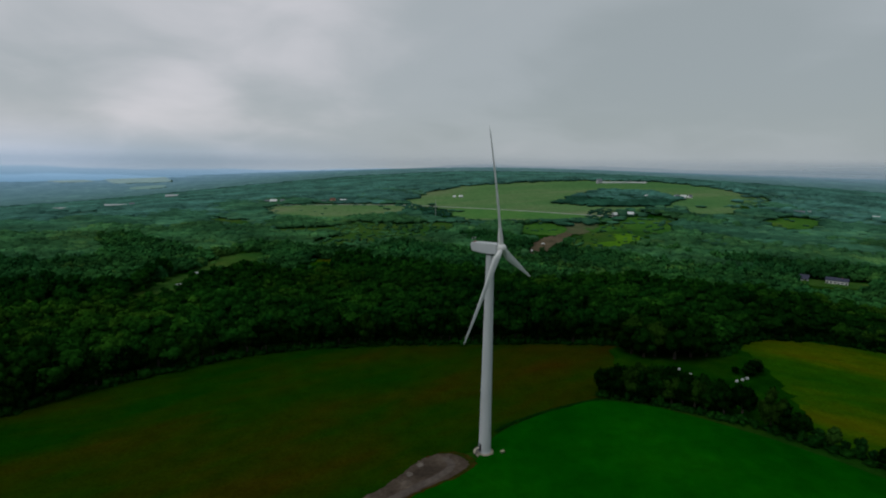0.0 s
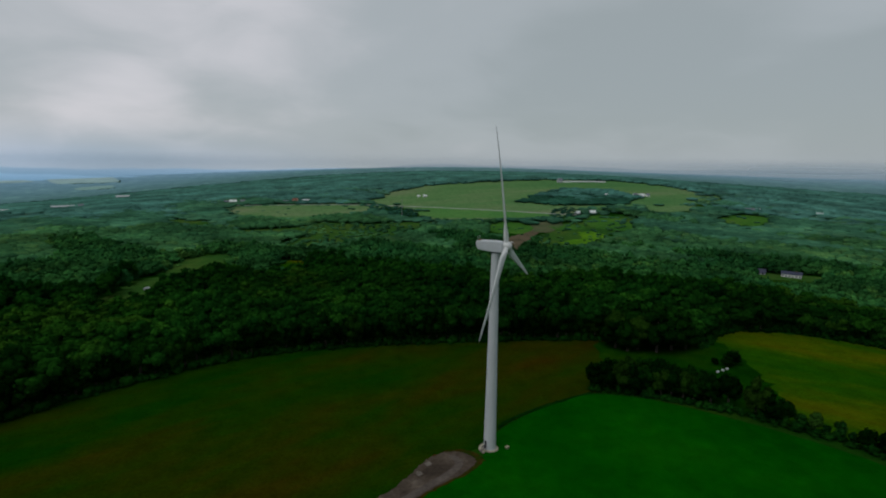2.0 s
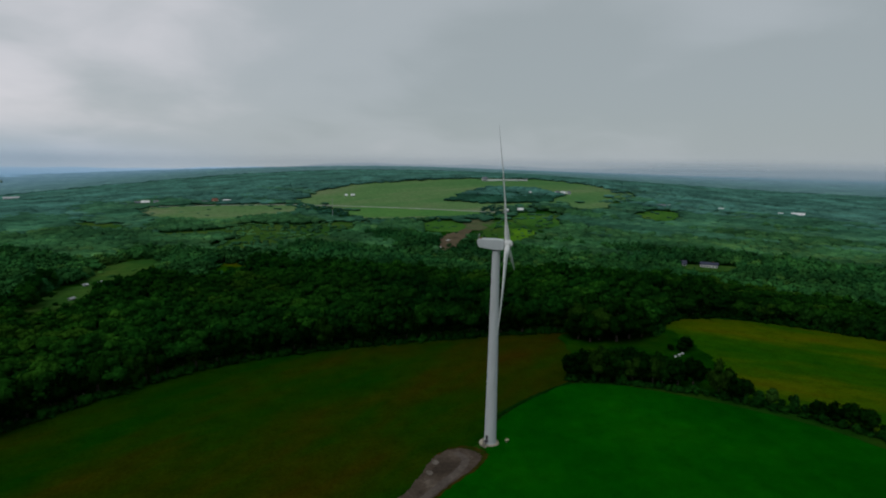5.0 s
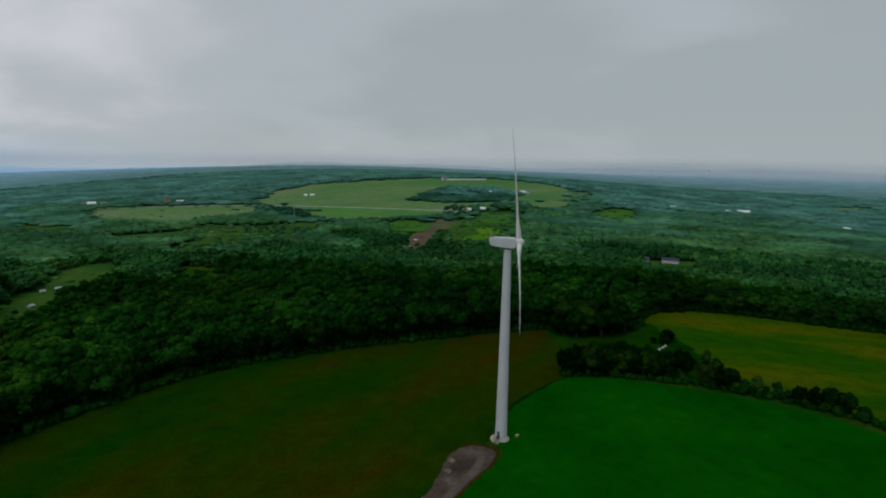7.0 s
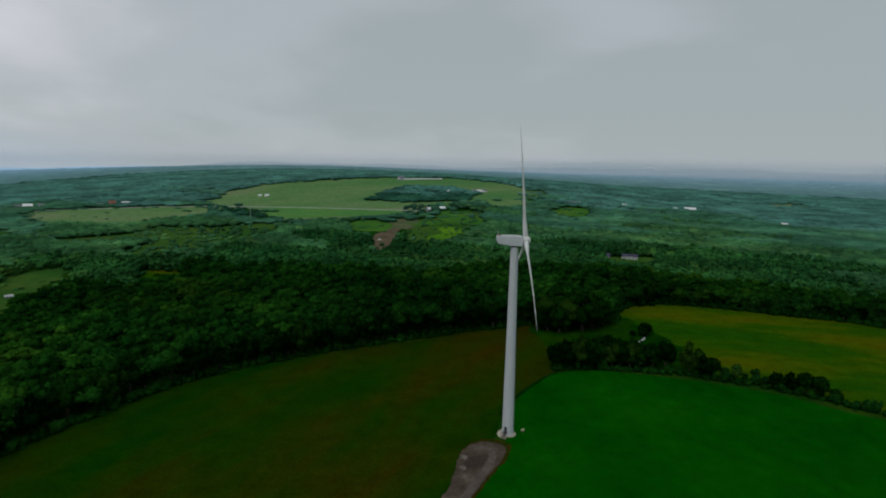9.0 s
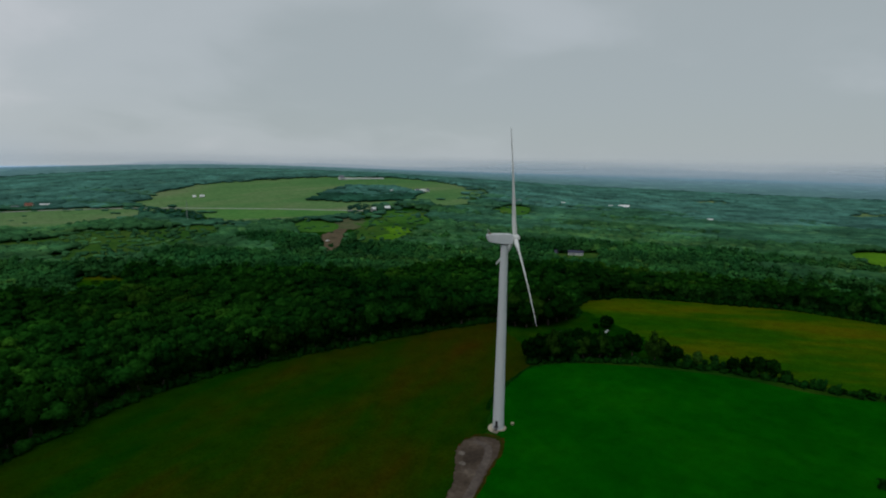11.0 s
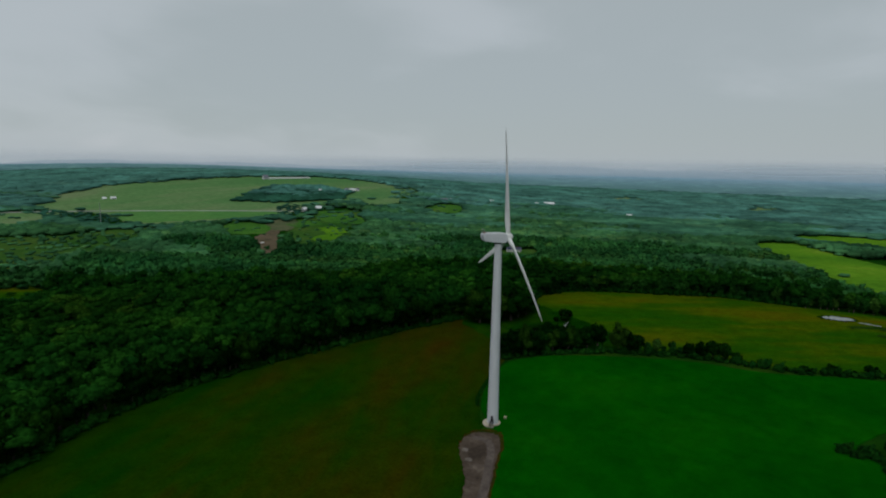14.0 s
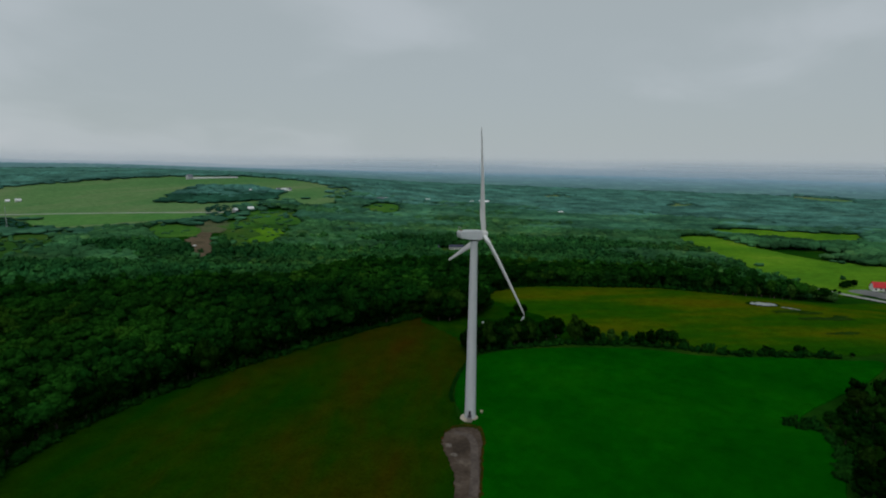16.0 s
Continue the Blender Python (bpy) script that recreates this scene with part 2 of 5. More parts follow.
M_VERGE = grassland("bare_verge", [(0.34, (0.006, 0.030, 0.001)), (0.55, (0.030, 0.024, 0.004)), (0.7, (0.05, 0.026, 0.006))], 0.2, (0.7, 1.3))
M_DITCH = grassland("dark_grass", [(0.3, (0.001, 0.014, 0.001)), (0.7, (0.004, 0.030, 0.002))], 0.2, (0.6, 1.4))
M_REED = grassland("rushes", [(0.3, (0.006, 0.026, 0.003)), (0.7, (0.020, 0.050, 0.006))], 0.15, (0.5, 1.5))
M_ROAD = plain("pale_road", (0.24, 0.26, 0.23), 0.9, wear=0.2, scale=0.3)
M_YARD = plain("grey_yard", (0.13, 0.14, 0.135), 0.9, wear=0.25, scale=0.3)
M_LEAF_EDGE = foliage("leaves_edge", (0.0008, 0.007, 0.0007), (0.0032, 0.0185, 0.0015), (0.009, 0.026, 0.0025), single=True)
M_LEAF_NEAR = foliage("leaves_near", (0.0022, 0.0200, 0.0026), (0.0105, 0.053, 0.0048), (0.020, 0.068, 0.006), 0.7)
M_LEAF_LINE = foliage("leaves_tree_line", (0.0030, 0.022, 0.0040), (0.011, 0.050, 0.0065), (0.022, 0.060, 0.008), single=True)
# distance haze is put into these four leaf colours, paler and bluer outwards
M_LEAF_MID_HAZE = foliage("leaves_middle_hazed", (0.0110, 0.058, 0.0160), (0.028, 0.104, 0.0240), (0.046, 0.122, 0.025), 0.45)
M_LEAF_OUT_HAZE = foliage("leaves_outlying_hazed", (0.010, 0.050, 0.023), (0.042, 0.126, 0.045), (0.060, 0.146, 0.046), 0.28)
M_LEAF_FAR_HAZE = foliage("leaves_far_hazed", (0.017, 0.066, 0.042), (0.045, 0.134, 0.073), (0.058, 0.148, 0.073), 0.2)
M_LEAF_DIM_HAZE = foliage("leaves_distant_hazed", (0.046, 0.134, 0.108), (0.056, 0.156, 0.126), (0.066, 0.164, 0.124), 0.15)
M_BARK = plain("bark", (0.05, 0.042, 0.034), 0.9, wear=0.3, scale=3)
M_PAINT = plain("white_turbine_paint", (0.435, 0.465, 0.485), 0.45, wear=0.05, scale=0.6, stretch=(1, 1, 0.15))
M_BLADE = plain("white_blade_shell", (0.58, 0.595, 0.59), 0.4, wear=0.05, scale=0.5)
M_STEEL = plain("galvanised_steel", (0.35, 0.36, 0.37), 0.45, 0.7, 0.15)
M_DARKSTEEL = plain("dark_steel", (0.07, 0.07, 0.075), 0.5, 0.6, 0.15)
M_DARK = plain("dark_opening", (0.02, 0.02, 0.022), 0.7)
M_RUST = plain("dull_red_brown", (0.16, 0.06, 0.04), 0.7, wear=0.3)
M_CONCRETE = plain("concrete", (0.34, 0.31, 0.24), 0.9, wear=0.25, scale=0.8)
M_WALL = plain("white_siding", (0.72, 0.73, 0.72), 0.7, wear=0.08)
M_CREAM = plain("cream_siding", (0.55, 0.50, 0.36), 0.7, wear=0.08)
M_GREYWALL = plain("grey_siding", (0.38, 0.40, 0.42), 0.7, wear=0.08)
M_ROOF = plain("grey_shingle", (0.13, 0.14, 0.17), 0.8, wear=0.2)
M_ROOFBLUE = plain("dark_blue_metal_roof", (0.030, 0.036, 0.065), 0.6, 0.0, 0.12)
M_ROOFRED = plain("red_metal_roof", (0.42, 0.015, 0.02), 0.5, 0.1, 0.12)
M_ROOFPALE = plain("pale_metal_roof", (0.62, 0.65, 0.66), 0.5, 0.2, 0.1)
M_GLASS = plain("window_glass", (0.03, 0.035, 0.045), 0.1, spec=0.6)
M_GREENBOX = plain("green_cabinet", (0.10, 0.14, 0.07), 0.5)
M_LID = plain("dull_lid", (0.26, 0.25, 0.15), 0.6, wear=0.15)


# ---- helpers of this scene ----
from mathutils.geometry import delaunay_2d_cdt


def mesh_of(name, V, F, smooth=False):
    """A mesh from arrays of corners and triangles or quads."""
    V, F = np.asarray(V, np.float32), np.asarray(F, np.int32)
    me = bpy.data.meshes.new(name)
    n, k = F.shape
    me.vertices.add(len(V))
    me.vertices.foreach_set("co", V.ravel())
    me.loops.add(n * k)
    me.loops.foreach_set("vertex_index", F.ravel())
    me.polygons.add(n)
    me.polygons.foreach_set("loop_start", np.arange(0, n * k, k, dtype=np.int32))
    me.polygons.foreach_set("use_smooth", np.full(n, smooth))
    me.update(calc_edges=True)
    return me


def solid(name, me, mat, parent=None, label=""):
    me.materials.append(mat)
    ob = new(name, me)
    if parent:
        ob.parent = parent
    if label:
        ob["label"] = label
    return ob


def part(name, bm, mat, parent=None, label="", smooth=False):
    me = bpy.data.meshes.new(name)
    bmesh.ops.recalc_face_normals(bm, faces=bm.faces)
    for f in bm.faces:
        f.smooth = smooth
    bm.to_mesh(me)
    bm.free()
    return solid(name, me, mat, parent, label)


def box(bm, x0, x1, y0, y1, z0, z1, bevel=0.0):
    r = bmesh.ops.create_cube(bm, size=1.0, matrix=Matrix.Translation(((x0 + x1) / 2, (y0 + y1) / 2, (z0 + z1) / 2)) @ Matrix.Diagonal((x1 - x0, y1 - y0, z1 - z0, 1)))
    if bevel:
        edges = list({e for v in r["verts"] for e in v.link_edges})
        bmesh.ops.bevel(bm, geom=edges, offset=bevel, segments=2, affect="EDGES", profile=0.6)


def boxed(name, size, mat, parent=None, label="", bevel=0.0):
    bm = bmesh.new()
    box(bm, *size, bevel)
    return part(name, bm, mat, parent, label)


def tube(bm, a, b, r0, r1, n=12):
    a, b = Vector(a), Vector(b)
    d = b - a
    m = Matrix.Translation((a + b) / 2) @ d.to_track_quat("Z", "Y").to_matrix().to_4x4()
    bmesh.ops.create_cone(bm, cap_ends=True, segments=n, radius1=r0, radius2=r1, depth=d.length, matrix=m)


def holder(name, m, label, category, group="", kind=""):
    ob = new(name)
    ob.empty_display_size = 0.5
    ob.matrix_basis = m
    return tagged(ob, label, category, group, kind)


# ---- the lie of the land ----
HILLS = [(0, 150, 450, 7.9), (350, 500, 350, -6.9), (400, 150, 220, -2.8), (0, 1000, 400, -28.0), (450, 1350, 400, 30.8), (600, 900, 300, -9.0), (-400, 1200, 450, 13.6), (300, 2200, 900, 40.1), (-500, 2400, 800, 22.0), (1300, 1800, 900, -17.1), (-1500, 1800, 900, -60.0), (-2600, 3300, 1500, -88.0), (2600, 2000, 1300, 8.0), (2500, 0, 1200, -10.8), (0, 4000, 1500, 49.9), (1700, 3800, 1300, 4.0), (800, 400, 400, -10.8), (-600, 600, 400, -3.5), (390, 150, 100, -9.0)]


def height(x, y):
    """Level round the turbine, rolling beyond."""
    x, y = np.asarray(x, float), np.asarray(y, float)
    z = sum(h * np.exp(-((x - a) ** 2 + (y - b) ** 2) / (2 * r * r)) for a, b, r, h in HILLS)
    s = np.clip((np.hypot(x - 55, y - 165) - 210) / 170, 0, 1)
    return z * s * s * (3 - 2 * s)


def inside(x, y, poly):
    """Which of the points lie in the polygon."""
    x, y = np.asarray(x, float), np.asarray(y, float)
    hit = np.zeros(x.shape, bool)
    for (x0, y0), (x1, y1) in zip(poly, poly[1:] + poly[:1]):
        if y0 != y1:
            hit ^= ((y0 > y) != (y1 > y)) & (x < (x1 - x0) * (y - y0) / (y1 - y0) + x0)
    return hit


def rounded(poly, steps=8, wobble=0.0, seed=1):
    """The polygon's outline as a smooth closed curve."""
    P = np.array(poly, float)
    out = []
    for i in range(len(P)):
        a, b, c, d = P[i - 1], P[i], P[(i + 1) % len(P)], P[(i + 2) % len(P)]
        for k in range(steps):
            t = k / steps
            out.append(0.5 * (2 * b + (c - a) * t + (2 * a - 5 * b + 4 * c - d) * t * t + (3 * b - a - 3 * c + d) * t ** 3))
    out = np.array(out)
    if wobble:
        rng = np.random.default_rng(seed)
        out += rng.normal(0, wobble, out.shape)
    return out


def field(name, poly, mat, lift, label, category="field", wobble=0.3, seed=1, grid=22.0):
    """A field laid over the rolling ground."""
    R = rounded(poly, 8, wobble, seed)
    lo, hi = R.min(0), R.max(0)
    step = min(grid, (hi - lo).min() / 3)
    gx, gy = np.meshgrid(np.arange(lo[0] + step / 2, hi[0], step), np.arange(lo[1] + step / 2, hi[1], step))
    gx, gy = gx.ravel(), gy.ravel()
    ok = inside(gx, gy, [tuple(p) for p in R])
    pts = [Vector(p) for p in R] + [Vector(p) for p in zip(gx[ok], gy[ok])]
    n = len(R)
    V, _, F, *_ = delaunay_2d_cdt(pts, [], [list(range(n))], 1, 1e-4)
    P = np.array([tuple(v) for v in V])
    z = height(P[:, 0], P[:, 1]) + lift
    return tagged(solid(name, mesh_of(name, np.column_stack([P, z]), [f for f in F if len(f) == 3], True), mat), label, category, kind="structure")


def level_field(name, poly, mat, lift, label, category="field", wobble=0.2, seed=1, steps=8):
    """A field on the level land: its outline filled, with a soft outer edge."""
    R = rounded(poly, steps, wobble, seed)
    bm = bmesh.new()
    top = [bm.verts.new((x, y, lift)) for x, y in R]
    c = R.mean(0)
    low = [bm.verts.new((x + 0.35 * (x - c[0]) / np.hypot(x - c[0], y - c[1]), y + 0.35 * (y - c[1]) / np.hypot(x - c[0], y - c[1]), -0.05)) for x, y in R]
    n = len(R)
    for i in range(n):
        bm.faces.new([top[i], top[(i + 1) % n], low[(i + 1) % n], low[i]])
    f = bm.faces.new(top)
    bmesh.ops.triangulate(bm, faces=[f])
    return tagged(part(name, bm, mat), label, category, kind="structure")


def ribbon(name, points, width, mat, lift, label, category="road"):
    P = np.array(points, float)
    T = []
    for i in range(len(P) - 1):
        a, b, c, d = P[max(i - 1, 0)], P[i], P[i + 1], P[min(i + 2, len(P) - 1)]
        for k in range(12):
            t = k / 12
            T.append(0.5 * (2 * b + (c - a) * t + (2 * a - 5 * b + 4 * c - d) * t * t + (3 * b - a - 3 * c + d) * t ** 3))
    T.append(P[-1])
    T = np.array(T)
    D = np.gradient(T, axis=0)
    D /= np.linalg.norm(D, axis=1)[:, None]
    S = np.column_stack([-D[:, 1], D[:, 0]])
    V = []
    for off in (-0.5, -0.2, 0.2, 0.5):
        Q = T + S * off * width
        V.append(np.column_stack([Q, height(Q[:, 0], Q[:, 1]) + lift - (0.12 if abs(off) == 0.5 else 0)]))
    n = len(T)
    i = np.arange(n - 1)
    F = np.vstack([np.column_stack([k * n + i, k * n + i + 1, (k + 1) * n + i + 1, (k + 1) * n + i]) for k in range(3)])
    return tagged(solid(name, mesh_of(name, np.vstack(V), F, True), mat), label, category, kind="structure")


def ground_sheet():
    a = np.linspace(0, 2 * np.pi, 241)[:-1]
    r = np.concatenate([[0], np.geomspace(20, 4850, 110)])
    A, R = np.meshgrid(a, r)
    X, Y = 30 + R * np.sin(A), 150 + R * np.cos(A)
    V = np.column_stack([X.ravel(), Y.ravel(), height(X, Y).ravel()])
    n, F = len(a), []
    i = np.arange(n)
    for k in range(len(r) - 1):
        F.append(np.column_stack([k * n + i, k * n + (i + 1) % n, (k + 1) * n + (i + 1) % n, (k + 1) * n + i]))
    return tagged(solid("ground", mesh_of("ground", V, np.vstack(F), True), M_GROUND), "rolling green grassland running out to the horizon", "ground", kind="structure")


ground_sheet()

OPEN = [(-320, -150), (-260, 60), (-155, 182), (-137, 206), (-111, 231), (-94, 244), (-72, 254), (-48, 260), (-22, 263), (20, 267), (63, 269), (92, 268),
        (120, 258), (136, 252), (152, 270), (172, 281), (201, 279), (222, 262), (248, 233), (279, 201), (298, 160), (335, 128), (395, 112), (450, 125), (480, 60), (430, -200)]
HAY = [(-155, 182), (-137, 206), (-111, 231), (-94, 244), (-72, 254), (-48, 260), (-22, 263), (20, 267), (63, 269), (92, 268), (92, 248), (78, 216), (62, 203),
       (50, 198), (35, 189), (21, 177), (12, 166), (6, 158), (0, 151), (-8, 143), (-22, 131), (-58, 106), (-120, 84), (-190, 90), (-195, 140)]
CROP = [(-14, 134), (2, 146), (10, 154), (15, 166), (22, 176), (35, 187), (50, 196), (62, 201), (80, 197), (95, 187), (108, 176), (121, 163), (133, 148), (141, 131), (150, 118),
        (166, 102), (182, 82), (196, 64), (160, 66), (125, 74), (100, 78), (93, 69), (80, 62), (55, 58), (10, 50), (-40, 70), (-50, 105)]
PASTURE = [(124, 180), (132, 168), (142, 151), (156, 126), (172, 110), (189, 90), (206, 70), (270, 50), (410, 40), (418, 92), (345, 126), (299, 158), (279, 200),
           (248, 233), (215, 266), (185, 280), (163, 276), (146, 258), (141, 238), (133, 212), (124, 192)]
level_field("hay_meadow", HAY, M_HAY, 0.20, "brown and green hay meadow reaching to the wood", wobble=0.7, steps=14)
level_field("crop_field", CROP, M_CROP, 0.45, "even deep green crop field beside the turbine", wobble=0.15)
field("pasture", PASTURE, M_PASTURE, 0.20, "olive and yellow-green pasture behind the hedge", wobble=0.8)
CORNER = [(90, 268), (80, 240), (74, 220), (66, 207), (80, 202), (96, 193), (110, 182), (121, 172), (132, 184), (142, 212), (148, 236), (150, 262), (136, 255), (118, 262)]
field("pasture_corner", CORNER, M_CORNER, 0.30, "dark green grass between the hedge and the wood", wobble=1.2, seed=3)
HILLFIELD = [(-94, 1179), (-60, 1290), (-19, 1370), (36, 1440), (169, 1475), (380, 1490), (580, 1480), (680, 1350), (675, 1130), (516, 1053), (389, 1031), (271, 950), (206, 920), (110, 922), (31, 937), (5, 1060)]
LEFTFIELD = [(-369, 1106), (-344, 1166), (-236, 1172), (-71, 1147), (-68, 1046), (-147, 981), (-189, 940), (-265, 971), (-316, 999)]
MEADOW_A = [(118, 820), (128, 882), (168, 914), (197, 868), (188, 807), (150, 792)]
MEADOW_B = [(200, 790), (261, 880), (343, 945), (400, 945), (360, 860), (294, 780), (235, 700), (180, 650), (150, 665)]
MEADOW_C = [(-275, 802), (-197, 850), (-78, 895), (44, 925), (40, 880), (-72, 822), (-180, 778)]
DIRT = [(100, 640), (118, 700), (128, 740), (165, 793), (215, 850), (222, 842), (182, 780), (158, 720), (118, 640)]
YELLOW = [(552, 929), (602, 962), (650, 930), (612, 881), (556, 855), (536, 889)]
STRIP_1 = [(700, 360), (765, 330), (690, 255), (620, 170), (600, 90), (500, 85), (440, 112), (470, 150), (525, 214), (630, 296)]
STRIP_2 = [(854, 368), (905, 320), (925, 238), (945, 165), (880, 150), (815, 205), (829, 292)]
CLEAR_1 = [(-225, 485), (-237, 553), (-216, 604), (-200, 612), (-190, 576), (-196, 487), (-200, 425), (-196, 385), (-216, 378), (-222, 425)]
CLEAR_2 = [(-138, 530), (-127, 566), (-109, 565), (-100, 530), (-118, 512)]
CLEAR_3 = [(-416, 965), (-377, 945), (-330, 931), (-308, 842), (-350, 866)]
BARNYARD = [(333, 488), (342, 512), (372, 511), (394, 500), (400, 485), (378, 476), (352, 479)]
VALLEY_1 = [(-2393, 3905), (-2250, 4050), (-2098, 4100), (-1800, 3600), (-1622, 3244), (-1850, 3280), (-2014, 3338)]
VALLEY_4 = [(-1578, 2779), (-1445, 2811), (-1288, 2521), (-1431, 2533)]
VALLEY_5 = [(-2659, 3700), (-2563, 3850), (-2281, 3570), (-2432, 3469)]
VALLEY_2 = [(-800, 1060), (-780, 1100), (-700, 1100), (-640, 1095), (-650, 1060), (-720, 1050)]
VALLEY_3 = [(-760, 1380), (-720, 1480), (-620, 1480), (-640, 1370)]
FAR_1 = [(1371, 665), (1378, 566), (1245, 530), (1240, 615)]
FAR_2 = [(2206, 545), (2023, 300), (1780, 280), (1890, 475)]
FAR_3 = [(1150, 900), (1220, 980), (1340, 960), (1300, 860)]
LAWN = [(301, 934), (346, 962), (368, 921), (368, 850), (330, 812), (298, 830), (288, 878)]
MOWN_A = [(228, 866), (276, 866), (268, 828), (219, 826)]
MOWN_B = [(257, 804), (284, 786), (260, 732), (228, 698), (196, 696), (208, 726), (236, 745)]
TILLED = [(207, 897), (250, 905), (236, 842), (199, 799), (188, 824)]
UNDER_ROAD = [(29, 972), (16, 1088), (108, 1050), (254, 982), (236, 948), (106, 952)]
SIDE_FIELD = [(455, 1032), (560, 1066), (540, 1000), (450, 988)]
CLEARED = [LAWN, MOWN_A, MOWN_B, TILLED, SIDE_FIELD, OPEN, HILLFIELD, LEFTFIELD, MEADOW_A, MEADOW_B, MEADOW_C, DIRT, YELLOW, STRIP_1, STRIP_2, CLEAR_1, CLEAR_2, CLEAR_3, BARNYARD, VALLEY_1, VALLEY_2, VALLEY_3, VALLEY_4, VALLEY_5, FAR_1, FAR_2, FAR_3]
SCRUB = [(-178, 849), (-149, 915), (-60, 890), (27, 860), (-7, 766), (-75, 712), (-83, 640), (-135, 630), (-165, 670), (-150, 760)]
CLEARED.append(SCRUB)
GLADES = [LAWN, MOWN_A, MOWN_B, SIDE_FIELD, MEADOW_A, MEADOW_B, DIRT, YELLOW, CLEAR_1, CLEAR_2, CLEAR_3, BARNYARD, STRIP_1]
HILL_COPSE = [(223, 1115), (294, 1205), (373, 1275), (470, 1240), (500, 1150), (430, 1060), (302, 1062)]
COPSES = [(HILL_COPSE, 1.0), (MEADOW_A, 0.12), (MEADOW_B, 0.3), ([(259, 991), (302, 1059), (323, 1017), (300, 935), (273, 908), (240, 914)], 0.9), (MEADOW_C, 0.12), (DIRT, 0.08), (CLEAR_1, 0.12), (CLEAR_2, 0.15), (CLEAR_3, 0.25), (SCRUB, 0.4), (YELLOW, 0.12), (LEFTFIELD, 0.02), (STRIP_1, 0.012),
          ([(31, 925), (110, 912), (206, 910), (271, 940), (262, 962), (206, 940), (110, 945), (31, 960)], 0.7), ([(-95, 1150), (-60, 1150), (5, 1070), (30, 960), (0, 940), (-60, 1040)], 0.9),
          ([(560, 1000), (680, 1120), (675, 1200), (620, 1130), (520, 1060)], 0.5)]
field("scrubland", SCRUB, M_ROUGH, 0.6, "olive green scrubland dotted with low bushes", seed=31, wobble=3)
field("hill_field", HILLFIELD, M_HILL_HAZE, 0.8, "large pale green pasture over the far hill", wobble=4)
field("hill_field", LEFTFIELD, M_HILL_HAZE, 0.8, "pale green field below farmhouses", seed=2, wobble=3)
field("meadow", MEADOW_A, M_LUSH, 0.6, "bright green scrubby meadow", seed=3, wobble=2)
field("meadow", MEADOW_B, M_ROUGH, 0.6, "rough olive meadow between scattered bushes", seed=4, wobble=3)
field("lawn", LAWN, M_LUSH, 1.0, "bright green grass below a farmhouse", seed=51, wobble=3)
field("meadow", MOWN_A, M_LUSH, 1.0, "narrow strip of bright mown grass", seed=52, wobble=2)
field("meadow", MOWN_B, M_BRIGHT, 1.0, "curved strip of yellow-green mown grass", seed=53, wobble=3)
field("bare_ground", TILLED, M_TILLED, 1.0, "pale greenish tilled ground", seed=54, wobble=3)
field("hill_field", UNDER_ROAD, M_UNDER_HAZE, 1.1, "brighter green field below the country road", seed=55, wobble=2)
field("hill_field", SIDE_FIELD, M_HILL_HAZE, 0.8, "narrow pale green field between woods", seed=56, wobble=3)
field("meadow", MEADOW_C, M_ROUGH, 0.6, "long strip of rough green meadow", seed=5, wobble=2)
field("bare_ground", DIRT, M_SOIL, 0.9, "patch of bare brown soil", seed=6, wobble=2)
field("meadow", YELLOW, M_LUSH, 0.6, "small yellow-green meadow among trees", seed=7, wobble=5)
field("hayfield", STRIP_1, M_BRIGHT, 0.6, "bright green mown field along a lane", seed=8)
field("hayfield", STRIP_2, M_BRIGHT, 0.6, "bright green strip of field behind trees", seed=9)
field("clearing", CLEAR_1, M_ROUGH, 0.5, "grassy clearing in the wood", seed=10, wobble=4)
field("clearing", CLEAR_2, M_PASTURE, 0.5, "small yellowish clearing in the wood", seed=11, wobble=1.5)
field("clearing", CLEAR_3, M_ROUGH, 0.6, "small bright clearing in the wood", seed=12, wobble=2)
field("farmyard", BARNYARD, M_ROUGH, 0.4, "mown grass yard round a house", seed=13, wobble=1)
# the haze over these fields is in their colour; three of them glow
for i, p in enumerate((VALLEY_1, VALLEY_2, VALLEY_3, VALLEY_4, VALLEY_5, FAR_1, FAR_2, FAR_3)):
    field("far_field", p, M_VALLEY_GLOW if i in (0, 3, 4) else M_PALE_HAZE if i < 5 else M_HILL_HAZE, 13.0 if i in (0, 3, 4) else 1.5, "far pale field in the haze", seed=14 + i, wobble=5)
ribbon("country_road", [(-420, 1150), (-344, 1160), (-236, 1158), (-150, 1150), (-71, 1132), (15, 1096), (124, 1046), (247, 985), (300, 962)], 7, M_ROAD, 1.4, "pale country road across the far fields")
ribbon("lane", [(560, 262), (516, 226), (488, 189), (463, 152), (452, 128), (440, 105), (420, 70)], 6, M_ROAD, 0.9, "pale gravel lane beside a bright field")

# ---- wind turbine ----
TX, TY = 14.2, 161.75
HUB_DIR = Vector((0.908, -0.419, 0)).normalized()
YAW = math.degrees(math.atan2(HUB_DIR.y, HUB_DIR.x))
TOWER_TOP = 64.3


def lathe(profile, n=40):
    """Rings of (radius, z) about z."""
    a = np.linspace(0, 2 * np.pi, n, endpoint=False)
    V = np.vstack([np.column_stack([r * np.cos(a), r * np.sin(a), np.full(n, z)]) for r, z in profile])
    i = np.arange(n)
    F = np.vstack([np.column_stack([k * n + i, k * n + (i + 1) % n, (k + 1) * n + (i + 1) % n, (k + 1) * n + i]) for k in range(len(profile) - 1)])
    return V, F


